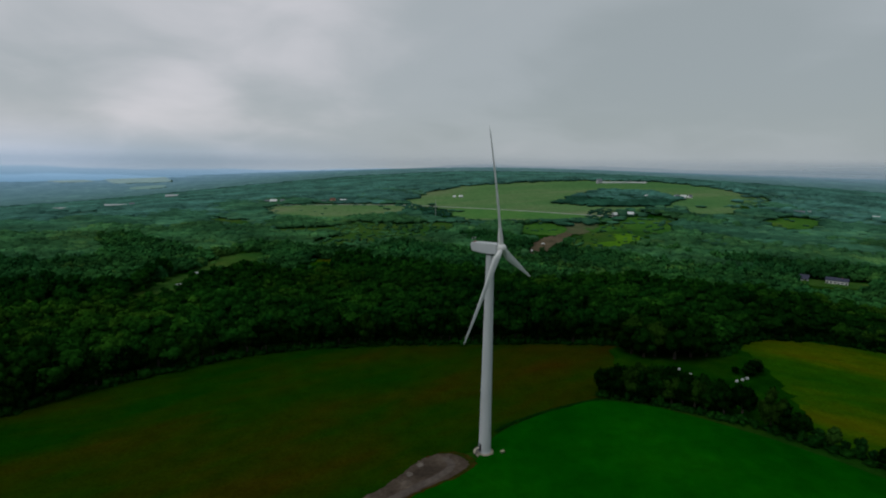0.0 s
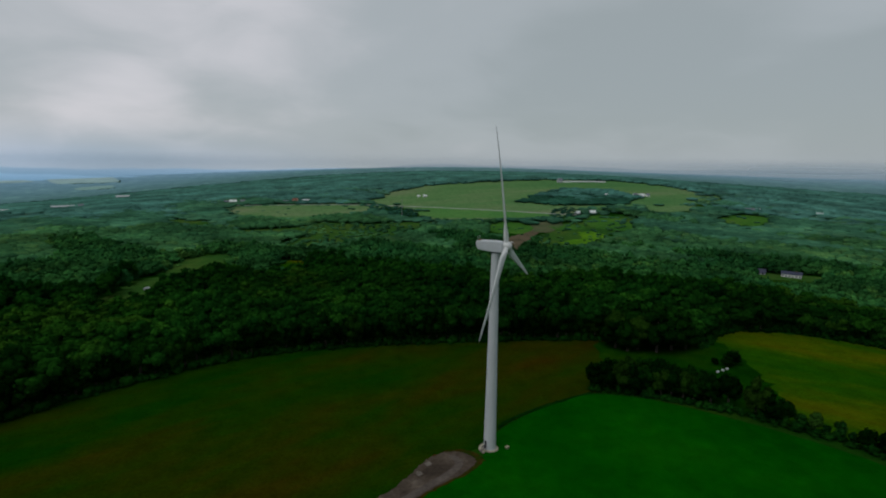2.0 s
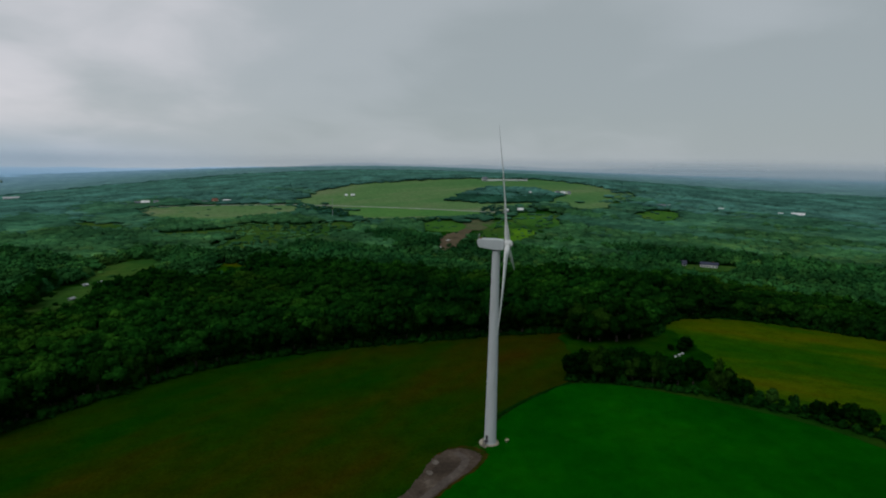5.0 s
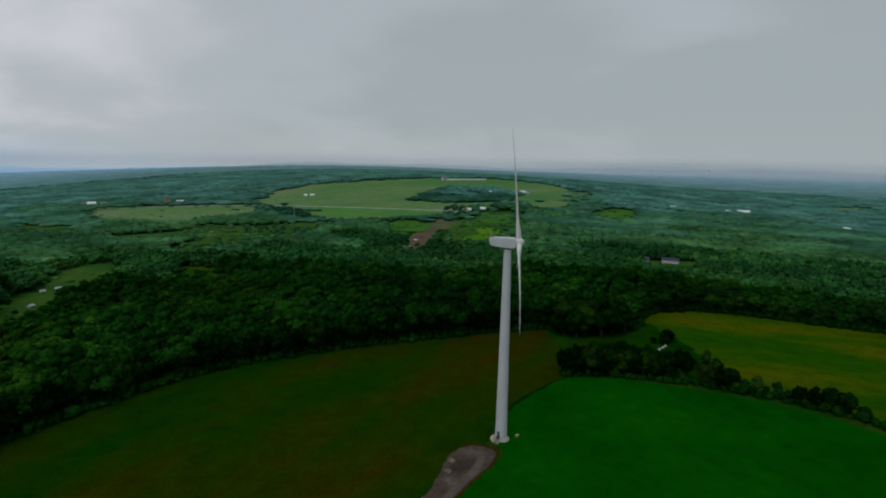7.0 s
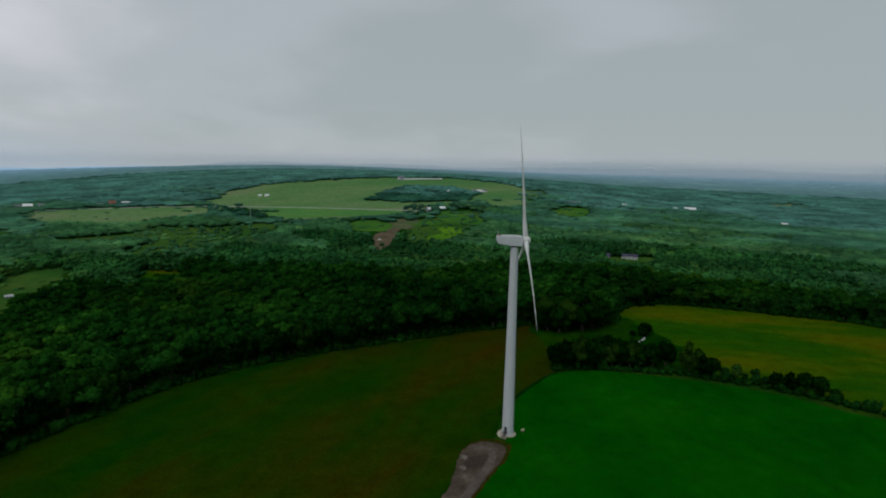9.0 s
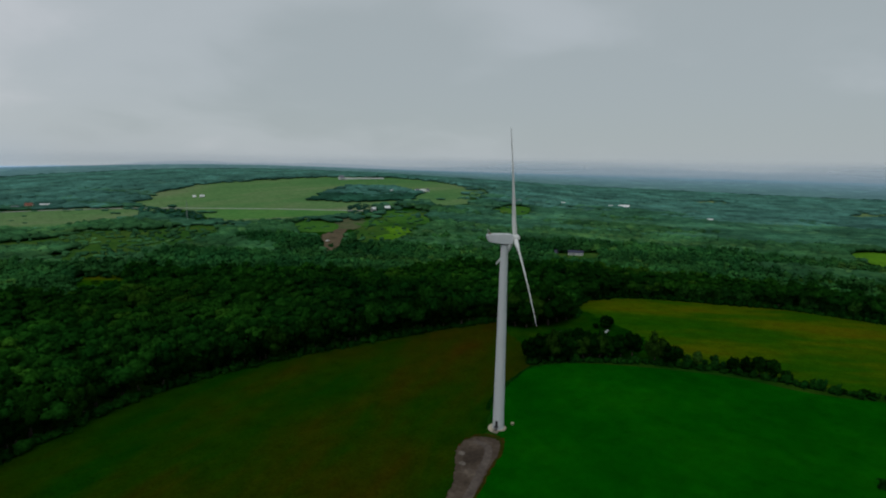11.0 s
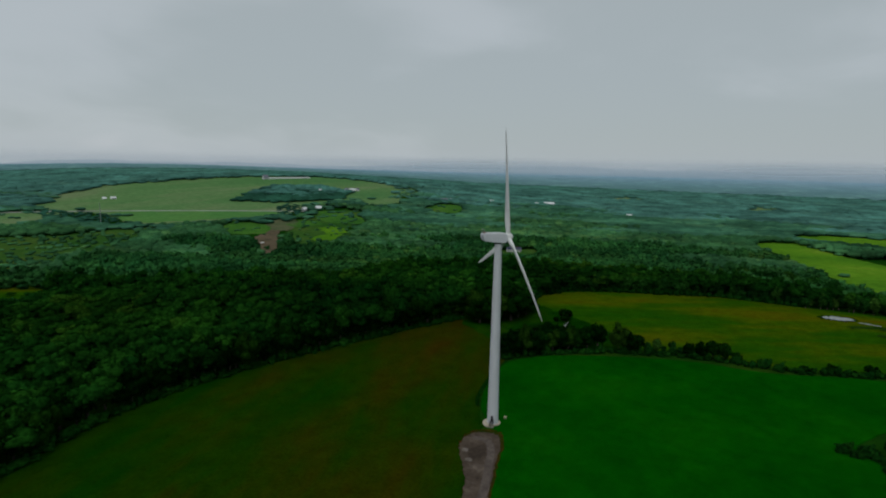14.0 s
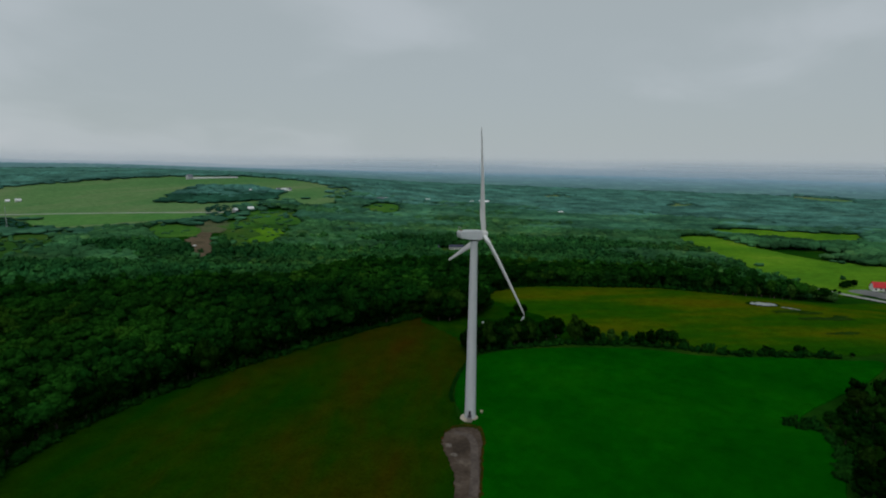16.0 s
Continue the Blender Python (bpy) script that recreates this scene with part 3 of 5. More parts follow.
def blade_mesh(length, seed=0):
    """A blade along +z from the hub's middle: round root, widest at a fifth, thin swept tip; x is the wind's way, y the chord."""
    stations = [0.9, 1.6, 2.4, 3.4, 4.8, 6.4, 8.5, 11, 14, 17.5, 21, 24.5, 28, 31, 33, 34.3, 35.0, 35.3]
    n = 24
    V = []
    for s in stations:
        u = s / 35.3
        grow = min(max((s - 1.6) / 5.2, 0), 1)
        grow = grow * grow * (3 - 2 * grow)
        chord = 1.5 * (1 - grow) + grow * (2.85 - 2.1 * ((u - 0.19) / 0.81))
        if s > 33:
            chord *= max(0.12, 1 - ((s - 33) / 2.5) ** 2)
        thick = 1.0 * (1 - grow) + grow * (0.34 - 0.2 * u)
        twist = radians(14 * (1 - u) ** 2 + 2)
        bend = 0.9 * u * u
        a = np.linspace(0, 2 * np.pi, n, endpoint=False)
        cx = 0.5 * np.cos(a)
        foil = 0.5 * np.sin(a) * (thick if grow == 0 else thick * (1 - grow * 0.55 * (0.5 - cx) ** 1.2))
        y = (cx + grow * 0.17) * chord
        x = foil * chord
        V.append(np.column_stack([x * math.cos(twist) - y * math.sin(twist) - bend, x * math.sin(twist) + y * math.cos(twist), np.full(n, s * length / 35.3)]))
    V = np.vstack(V)
    i = np.arange(n)
    F = np.vstack([np.column_stack([k * n + i, k * n + (i + 1) % n, (k + 1) * n + (i + 1) % n, (k + 1) * n + i]) for k in range(len(stations) - 1)])
    return mesh_of("blade", V, F, True)


def wind_turbine():
    root = holder("wind_turbine", pose(TX, TY, 0.62), "white three-bladed wind turbine on a tall tapered steel tower", "wind turbine")
    prof = [(1.95, 0.0), (1.95, 0.12)]
    top = TOWER_TOP - 0.62
    for k in range(1, 13):
        z = top * k / 12
        prof.append((1.95 + (1.20 - 1.95) * (k / 12), z))
    tower = solid("tower", mesh_of("tower", *lathe(prof, 48), True), M_PAINT, root)
    for z in (0.06, 20.5, 42.0, top - 0.15):
        r = 1.95 + (1.20 - 1.95) * z / top
        solid("flange", mesh_of("flange", *lathe([(r, z - 0.1), (r + 0.05, z - 0.08), (r + 0.05, z + 0.08), (r, z + 0.1)], 48), True), M_PAINT, tower)
    # door, platform and steps on the side towards the track
    ang = math.atan2(-9, -12)
    d = Vector((math.cos(ang), math.sin(ang), 0))
    turn = Matrix.Rotation(ang, 4, "Z")
    door = boxed("door", (1.86, 2.0, -0.42, 0.42, 1.15, 3.0), M_DARK, root, "dark oval service door", 0.03)
    door.matrix_basis = turn
    bm = bmesh.new()
    box(bm, 1.9, 3.1, -0.7, 0.7, 1.05, 1.15)
    for k in range(5):
        box(bm, 3.1 + 0.2 * k, 3.3 + 0.2 * k, -0.55, 0.55, 0.85 - 0.2 * k, 0.9 - 0.2 * k)
    for y in (-0.68, 0.68):
        tube(bm, (2.3, y, 1.1), (2.3, y, 2.1), 0.03, 0.03, 6)
        tube(bm, (3.1, y, 0), (3.1, y, 2.1), 0.03, 0.03, 6)
        tube(bm, (2.3, y, 2.1), (3.1, y, 2.1), 0.03, 0.03, 6)
        tube(bm, (3.1, y, 2.1), (4.3, y, 1.0), 0.03, 0.03, 6)
        tube(bm, (4.3, y, 0), (4.3, y, 1.0), 0.03, 0.03, 6)
    steps = part("entrance_steps", bm, M_DARKSTEEL, root, "dark steel entrance steps with rails")
    steps.matrix_basis = turn
    # nacelle: a side outline with rounded shoulders, wider in its middle
    turn = Matrix.Translation((0, 0, top)) @ Matrix.Rotation(radians(YAW), 4, "Z")
    outline = [(2.35, 0.10), (2.5, 0.6), (2.5, 3.2), (2.2, 3.75), (0.6, 3.9), (-2.0, 3.92), (-5.6, 3.85), (-6.5, 3.7), (-6.75, 3.1), (-6.3, 1.2), (-5.8, 0.8), (-1.5, 0.16), (0.5, 0.02)]
    widths = [(-1.75, 0.12), (-1.7, 0.04), (-1.5, 0), (1.5, 0), (1.7, 0.04), (1.75, 0.12)]
    cx, cz = -1.7, 1.7
    V, F = [], []
    for y, shrink in widths:
        for x, z in ((x if x > 0 else x * 0.87, z * 0.84) for x, z in outline):
            V.append((cx + (x - cx) * (1 - shrink * 0.5), y * 0.98, cz + (z - cz) * (1 - shrink)))
    n = len(outline)
    bm = bmesh.new()
    vs = [bm.verts.new(v) for v in V]
    for k in range(len(widths) - 1):
        for i in range(n):
            bm.faces.new([vs[k * n + i], vs[k * n + (i + 1) % n], vs[(k + 1) * n + (i + 1) % n], vs[(k + 1) * n + i]])
    bm.faces.new(vs[:n])
    bm.faces.new(vs[-n:])
    nacelle = part("nacelle", bm, M_PAINT, root, "long white box nacelle with a slanted tail")
    nacelle.matrix_basis = turn
    bm = bmesh.new()
    tube(bm, (0, 0, -0.35), (0, 0, 0.1), 1.28, 1.36, 32)
    part("yaw_collar", bm, M_DARK, nacelle, "dark ring under the nacelle")
    boxed("roof_hatch", (-1.6, 0.4, -0.8, 0.8, 3.25, 3.37), M_PAINT, nacelle, "", 0.03)
    boxed("roof_hatch", (-4.2, -2.5, -0.9, 0.9, 3.24, 3.36), M_PAINT, nacelle, "", 0.03)
    boxed("roof_vent", (-5.3, -4.6, -0.7, 0.7, 3.15, 3.5), M_RUST, nacelle, "dull red-brown roof vent", 0.05)
    for y in (-1.0, 1.0):
        bm = bmesh.new()
        tube(bm, (-5.4, y, 3.1), (-5.4, y, 4.3), 0.05, 0.04, 8)
        tube(bm, (-5.4, y, 4.3), (-5.4, y, 4.55), 0.16, 0.12, 8)
        tube(bm, (-5.7, y, 4.05), (-5.1, y, 4.05), 0.03, 0.03, 6)
        part("wind_vane", bm, M_STEEL, nacelle, "thin steel instrument mast")
    boxed("tail_grille", (-5.86, -5.6, -1.1, 1.1, 1.7, 2.75), M_GREYWALL, nacelle, "grey louvred tail opening")
    for y in (-1.755, 1.725):
        boxed("side_panel_seam", (-5.0, 2.2, y, y + 0.03, 1.3, 1.35), M_GREYWALL, nacelle)
    # hub and blades
    hub = solid("hub", mesh_of("hub", *lathe([(1.25, -0.9), (1.42, -0.7), (1.45, 0.1), (1.3, 0.75), (0.95, 1.25), (0.5, 1.55), (0.05, 1.65)], 36), True), M_BLADE, root, "rounded white spinner")
    hub.matrix_basis = turn @ Matrix.Translation((HUB_OUT, 0, 1.9)) @ Matrix.Rotation(radians(90), 4, "Y")
    shaft = solid("shaft_cover", mesh_of("shaft_cover", *lathe([(1.2, -1.3), (1.2, -0.85)], 32), True), M_DARK, hub, "dark gap behind the spinner")
    me = blade_mesh(BLADE)
    for k in range(3):
        b = solid("blade", me, M_BLADE, root) if k == 0 else new("blade", me)
        b.parent = root
        b.matrix_basis = turn @ Matrix.Translation((HUB_OUT, 0, 1.9)) @ Matrix.Rotation(radians(-4), 4, "Y") @ Matrix.Rotation(radians(PHASE + 120 * k), 4, "X")


HUB_OUT, BLADE, PHASE = 3.4, 35.8, 6.0
wind_turbine()
slab = solid("turbine_foundation", mesh_of("turbine_foundation", *lathe([(3.5, -0.3), (3.5, 0.35), (3.4, 0.42), (2.6, 0.46), (2.55, 0.62), (0.02, 0.63)], 40)), M_CONCRETE)
slab.location = (TX, TY, 0)
tagged(slab, "round pale concrete turbine foundation in the grass", "foundation")


def transformer():
    root = holder("transformer_box", pose(TX + 5.6, TY - 0.6, 0, 0, 0, 35) @ Matrix.Scale(0.8, 4), "low pale green transformer cabinet on a concrete pad", "electrical box")
    boxed("pad", (-1.1, 1.1, -0.9, 0.9, -0.2, 0.5), M_CONCRETE, root, "", 0.04)
    boxed("cabinet", (-0.8, 0.8, -0.55, 0.55, 0.5, 1.3), M_GREENBOX, root, "", 0.06)
    boxed("lid", (-0.86, 0.86, -0.6, 0.6, 1.3, 1.37), M_LID, root, "dull yellowish flat lid", 0.03)
    for x in (-0.38, 0.38):
        boxed("cabinet_door", (x - 0.35, x + 0.35, -0.58, -0.55, 0.58, 1.24), M_GREENBOX, root)


transformer()

PIT = [(4, 159.5), (8, 156.5), (8.5, 153), (4.5, 148), (-2.5, 142.5), (-11, 135.5), (-18.5, 129.5), (-22, 127), (-25.5, 131.5), (-17.5, 139.5), (-12.5, 146), (-8, 153), (-4, 157.5), (0, 159.5)]
PIT_RIM = [(-9 + (x + 9) * 1.10 + 0.6, 144 + (y - 144) * 1.09) for x, y in PIT]
level_field("gravel_verge", PIT_RIM, M_VERGE, 0.52, "reddish worn grass round the gravel pad", "verge", 0.3)
level_field("gravel_pad", PIT, M_GRAVEL, 0.60, "grey-brown gravel crane pad with pale patches", "gravel pad", 0.2)
level_field("gravel_patch", [(-7.0, 153.4), (-5.6, 154.2), (-4.9, 152.8), (-6.3, 151.8)], M_RUBBLE, 0.66, "pale heap of spread rubble on the pad", "gravel", 0.12)
level_field("gravel_patch", [(-9.8, 148.2), (-8.6, 149.0), (-7.9, 147.4), (-9.2, 146.6)], M_RUBBLE, 0.66, "pale heap of spread rubble on the pad", "gravel", 0.12, 3)
ribbon("wheel_track", [(1.5, 157.5), (3.5, 153), (0.5, 148), (-6, 142), (-14, 135), (-21, 129.5)], 3.0, M_WHEELED, 0.68, "pale wheel-worn strip along the gravel pad", "track")
ribbon("access_track", [(-19, 133), (-31, 123), (-50, 107), (-75, 92), (-110, 70), (-170, 20)], 5.5, M_GRAVEL, 0.56, "grey gravel access track", "track")


ribbon("ditch", [(19, 175), (24, 180.5), (35, 188.5), (50, 197), (62, 203)], 1.5, M_DITCH, 0.50, "dark grassy furrow between meadow and crop", "ditch")


# ---- trees ----
def ico(level):
    bm = bmesh.new()
    bmesh.ops.create_icosphere(bm, subdivisions=level, radius=1.0)
    V = np.array([v.co for v in bm.verts])
    F = np.array([[v.index for v in f.verts] for f in bm.faces])
    bm.free()
    return V, F


def crown(level, leaves, seed, leaf=0.16, lobes=16, deep=0.42):
    """A lobed crown of about unit radius about the origin, flattened below, with loose sprays of leaves on it."""
    rng = np.random.default_rng(seed)
    V, F = ico(level)
    D = rng.normal(size=(lobes, 3))
    D /= np.linalg.norm(D, axis=1)[:, None]
    size = rng.uniform(0.25, 0.55, lobes)

    def swell(P):
        ang = np.arccos(np.clip(P @ D.T, -1, 1))
        return (1 - deep) + deep * np.clip((1 - (ang / size) ** 2), 0, 1).max(axis=1) ** 0.5

    R = V * (swell(V) * (1 + rng.normal(0, 0.035, len(V))))[:, None]
    R[:, 2] = np.where(R[:, 2] < 0, R[:, 2] * 0.8, R[:, 2] * 1.0)
    if not leaves:
        return R, F
    P = rng.normal(size=(leaves, 3))
    P[:, 2] += 0.25
    P /= np.linalg.norm(P, axis=1)[:, None]
    c = P * (swell(P) * rng.uniform(0.93, 1.12, leaves))[:, None]
    c[:, 2] = np.where(c[:, 2] < 0, c[:, 2] * 0.8, c[:, 2])
    nrm = P + rng.normal(0, 0.45, P.shape)
    nrm /= np.linalg.norm(nrm, axis=1)[:, None]
    u = np.cross(nrm, rng.normal(size=P.shape))
    u /= np.linalg.norm(u, axis=1)[:, None]
    w = np.cross(nrm, u)
    s = leaf * rng.uniform(0.6, 1.3, leaves)[:, None]
    Q = np.stack([c + u * s, c + w * s * 0.7, c - u * s * 0.8, c - w * s * 0.7], 1).reshape(-1, 3)
    b = len(R) + np.arange(leaves) * 4
    F2 = np.vstack([np.column_stack([b, b + 1, b + 2]), np.column_stack([b, b + 2, b + 3])])
    return np.vstack([R, Q]), np.vstack([F, F2])


def clumped(seed, clumps, leaves, leaf=0.12, level=1):
    """A crown of about unit radius: many clumps of foliage on its limbs, with gaps between them, and sprays of leaves on each."""
    rng = np.random.default_rng(seed)
    B, T = ico(level)
    Vs, Fs, base = [], [], 0
    C = rng.normal(size=(clumps, 3))
    C /= np.linalg.norm(C, axis=1)[:, None]
    C[:, 2] += 0.15
    C *= (rng.uniform(0.25, 1.0, clumps) ** 0.5 * 0.70)[:, None]
    size = rng.uniform(0.24, 0.46, clumps) * (1.15 - 0.35 * np.linalg.norm(C, axis=1))
    C[0], size[0] = (0, 0, -0.05), 0.62
    for c, r in zip(C, size):
        V = B * (r * rng.uniform(0.78, 1.18, (len(B), 1))) * np.array([1.08, 1.08, 0.86]) + c
        Vs.append(V)
        Fs.append(T + base)
        base += len(V)
    k = rng.choice(clumps, leaves, p=size ** 2 / (size ** 2).sum())
    P = rng.normal(size=(leaves, 3)) + np.array([0, 0, 0.3])
    P /= np.linalg.norm(P, axis=1)[:, None]
    c = C[k] + P * (size[k] * rng.uniform(0.9, 1.22, leaves))[:, None] * np.array([1.08, 1.08, 0.86])
    nrm = P + rng.normal(0, 0.5, P.shape)
    nrm /= np.linalg.norm(nrm, axis=1)[:, None]
    u = np.cross(nrm, rng.normal(size=P.shape))
    u /= np.linalg.norm(u, axis=1)[:, None]
    w = np.cross(nrm, u)
    q = leaf * rng.uniform(0.5, 1.3, leaves)[:, None]
    Q = np.stack([c + u * q, c + w * q * 0.7, c - u * q * 0.8, c - w * q * 0.7], 1).reshape(-1, 3)
    b = base + np.arange(leaves) * 4
    V = np.vstack(Vs + [Q])
    V[:, 2] = np.where(V[:, 2] < 0, V[:, 2] * 0.85, V[:, 2])
    return V, np.vstack(Fs + [np.column_stack([b, b + 1, b + 2]), np.column_stack([b, b + 2, b + 3])])


def tree_model(seed, label, leaves):
    """Trunk, limbs and crown of a tree one unit tall; the crown starts low, as at a wood's edge."""
    rng = np.random.default_rng(seed)
    root = holder("tree", pose(0, 0, -500), label, "tree", "trees at the wood's edge")
    bm = bmesh.new()
    tube(bm, (0, 0, -0.03), (0.01, 0, 0.3), 0.030, 0.020, 8)
    tube(bm, (0.01, 0, 0.3), (0, 0.01, 0.72), 0.020, 0.007, 8)
    for k in range(6):
        a, z = k * 1.1 + rng.uniform(0, 0.6), rng.uniform(0.16, 0.45)
        tube(bm, (0.005, 0.005, z), (0.2 * math.cos(a), 0.2 * math.sin(a), z + rng.uniform(0.12, 0.25)), 0.010, 0.003, 6)
    part("trunk", bm, M_BARK, root)
    V, F = clumped(seed, 20, 560, 0.10)
    wide = rng.uniform(0.29, 0.36)
    V = V * np.array([wide, wide, 0.50])
    V[:, 2] += 0.48
    V[:, :2] *= (1.12 - 0.35 * np.clip(V[:, 2:3], 0, 1))
    solid("crown", mesh_of("crown", V, F, True), leaves, root)
    return root


WOOD = "leafy dark green broadleaf tree at the edge of the wood"
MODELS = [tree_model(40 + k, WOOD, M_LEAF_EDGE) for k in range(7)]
LINE_MODELS = [tree_model(50 + k, "mid-green broadleaf tree along the pasture's far side", M_LEAF_LINE) for k in range(4)]


def plant(k, x, y, tall, wide, turn, label="", group="", models=MODELS):
    ob = copy_thing(models[k % len(models)], pose(x, y, float(height(x, y)) - 0.1, 0, 0, turn))
    ob.scale = (tall * wide, tall * wide, tall)
    return tagged(ob, label, "", group)


def along(points, gap):
    """Points at even gaps along a line of corners."""
    P = np.array(points, float)
    seg = np.linalg.norm(np.diff(P, axis=0), axis=1)
    s = np.concatenate([[0], np.cumsum(seg)])
    t = np.arange(0, s[-1], gap)
    return np.column_stack([np.interp(t, s, P[:, 0]), np.interp(t, s, P[:, 1])])


def edge_trees():
    rng = np.random.default_rng(5)
    line = [(-215, 118), (-157, 186), (-139, 210), (-113, 235), (-96, 248), (-73, 258), (-48, 265), (-22, 268), (20, 272), (63, 274), (92, 272)]
    line2 = [(138, 258), (152, 275), (172, 286), (201, 284), (225, 266), (251, 236), (282, 204), (300, 163), (337, 132)]
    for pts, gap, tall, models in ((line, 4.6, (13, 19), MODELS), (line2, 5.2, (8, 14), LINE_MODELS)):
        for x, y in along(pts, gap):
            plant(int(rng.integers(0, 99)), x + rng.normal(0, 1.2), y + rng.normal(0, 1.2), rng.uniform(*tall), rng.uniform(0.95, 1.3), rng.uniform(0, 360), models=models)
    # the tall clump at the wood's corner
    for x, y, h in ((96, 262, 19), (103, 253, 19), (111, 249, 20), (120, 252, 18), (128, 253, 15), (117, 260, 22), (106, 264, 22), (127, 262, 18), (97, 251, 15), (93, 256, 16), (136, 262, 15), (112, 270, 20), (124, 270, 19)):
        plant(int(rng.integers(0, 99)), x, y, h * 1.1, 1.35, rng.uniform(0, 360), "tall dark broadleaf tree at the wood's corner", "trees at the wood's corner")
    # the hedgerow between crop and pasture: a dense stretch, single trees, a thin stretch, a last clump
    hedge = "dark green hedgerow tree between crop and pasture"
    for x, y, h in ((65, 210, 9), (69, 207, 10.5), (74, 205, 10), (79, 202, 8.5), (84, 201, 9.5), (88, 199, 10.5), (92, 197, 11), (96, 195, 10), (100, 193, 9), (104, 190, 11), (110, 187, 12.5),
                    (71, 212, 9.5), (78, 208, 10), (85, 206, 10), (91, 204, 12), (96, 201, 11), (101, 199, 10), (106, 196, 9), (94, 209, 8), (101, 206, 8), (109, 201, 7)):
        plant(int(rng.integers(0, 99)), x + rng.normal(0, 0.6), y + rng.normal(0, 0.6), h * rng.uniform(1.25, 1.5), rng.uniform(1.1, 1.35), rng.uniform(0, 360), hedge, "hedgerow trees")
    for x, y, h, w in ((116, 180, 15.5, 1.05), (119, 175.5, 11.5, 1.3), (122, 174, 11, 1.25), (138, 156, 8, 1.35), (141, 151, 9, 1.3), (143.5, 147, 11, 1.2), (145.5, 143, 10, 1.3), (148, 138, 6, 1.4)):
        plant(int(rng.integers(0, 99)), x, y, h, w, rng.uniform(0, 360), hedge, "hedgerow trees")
    for x, y, h in ((126, 170.5, 6.5), (129, 167.5, 8), (131.5, 165, 5), (134, 162, 7), (136, 159, 5)):
        plant(int(rng.integers(0, 99)), x, y, h, 1.1, rng.uniform(0, 360), "thin lighter hedgerow tree between crop and pasture", "thin hedgerow trees", LINE_MODELS)
    for x, y, h in ((151, 132, 3), (153, 127, 2.4), (156, 120, 2.6), (159, 114, 4.5), (161, 112, 3.2), (166, 109, 2.2), (170, 107, 4.6), (172, 105, 3.6), (177, 100, 2.0), (182, 96, 5), (184, 94, 4), (190, 86, 2.6), (197, 76, 2.4),
                    (139, 231, 8), (135, 229, 6), (143, 237, 6), (131, 232, 4), (113, 210, 6), (121, 206, 5), (127, 200, 4), (118, 219, 3.5), (99, 218, 4), (88, 216, 5)):
        plant(int(rng.integers(0, 99)), x, y, h, 1.6, rng.uniform(0, 360), "low rounded bush beside the field", "field bushes")
    # the clump at the crop's near corner
    for x, y, h in ((94.5, 75, 3), (100, 69, 7), (96, 61, 10), (91, 56, 10), (110, 58, 13), (100, 50, 13), (84, 50, 10), (74, 50, 9), (92, 44, 13), (66, 50, 8), (57, 49, 8), (107, 66, 9), (120, 64, 11), (130, 66, 11), (126, 54, 13), (114, 44, 13), (104, 36, 13), (92, 32, 12), (80, 38, 12), (70, 36, 11), (60, 34, 11), (48, 36, 9), (50, 26, 11), (66, 24, 12), (80, 22, 12), (138, 58, 12), (89, 63, 8), (81, 58, 9), (73, 56, 9), (65, 55, 8), (56, 54, 7)):
        plant(int(rng.integers(0, 99)), x, y, h, 1.25, rng.uniform(0, 360), "dark bushy tree at the crop's corner", "trees at the crop's corner")

    for x, y in along([(425, 275), (446, 258), (455, 232), (458, 206), (448, 182)], 5.5):
        for off in (0, -9):
            plant(int(rng.integers(0, 99)), x + off + rng.normal(0, 1.5), y + rng.normal(0, 1.5), rng.uniform(10, 14.5), 1.35, rng.uniform(0, 360), "tall green broadleaf tree beside the lane", "trees along the lane", LINE_MODELS)
    for x, y, h in ((470, 119, 8), (477, 117, 9), (484, 113, 8), (440, 120, 3), (446, 118, 3.5), (452, 122, 4)):
        plant(int(rng.integers(0, 99)), x, y, h, 1.4, rng.uniform(0, 360), "dark rounded tree beside the red-roofed house", "trees by the red-roofed house")


edge_trees()
for ob in MODELS + LINE_MODELS:
    for o in (*ob.children_recursive, ob):
        bpy.data.objects.remove(o)


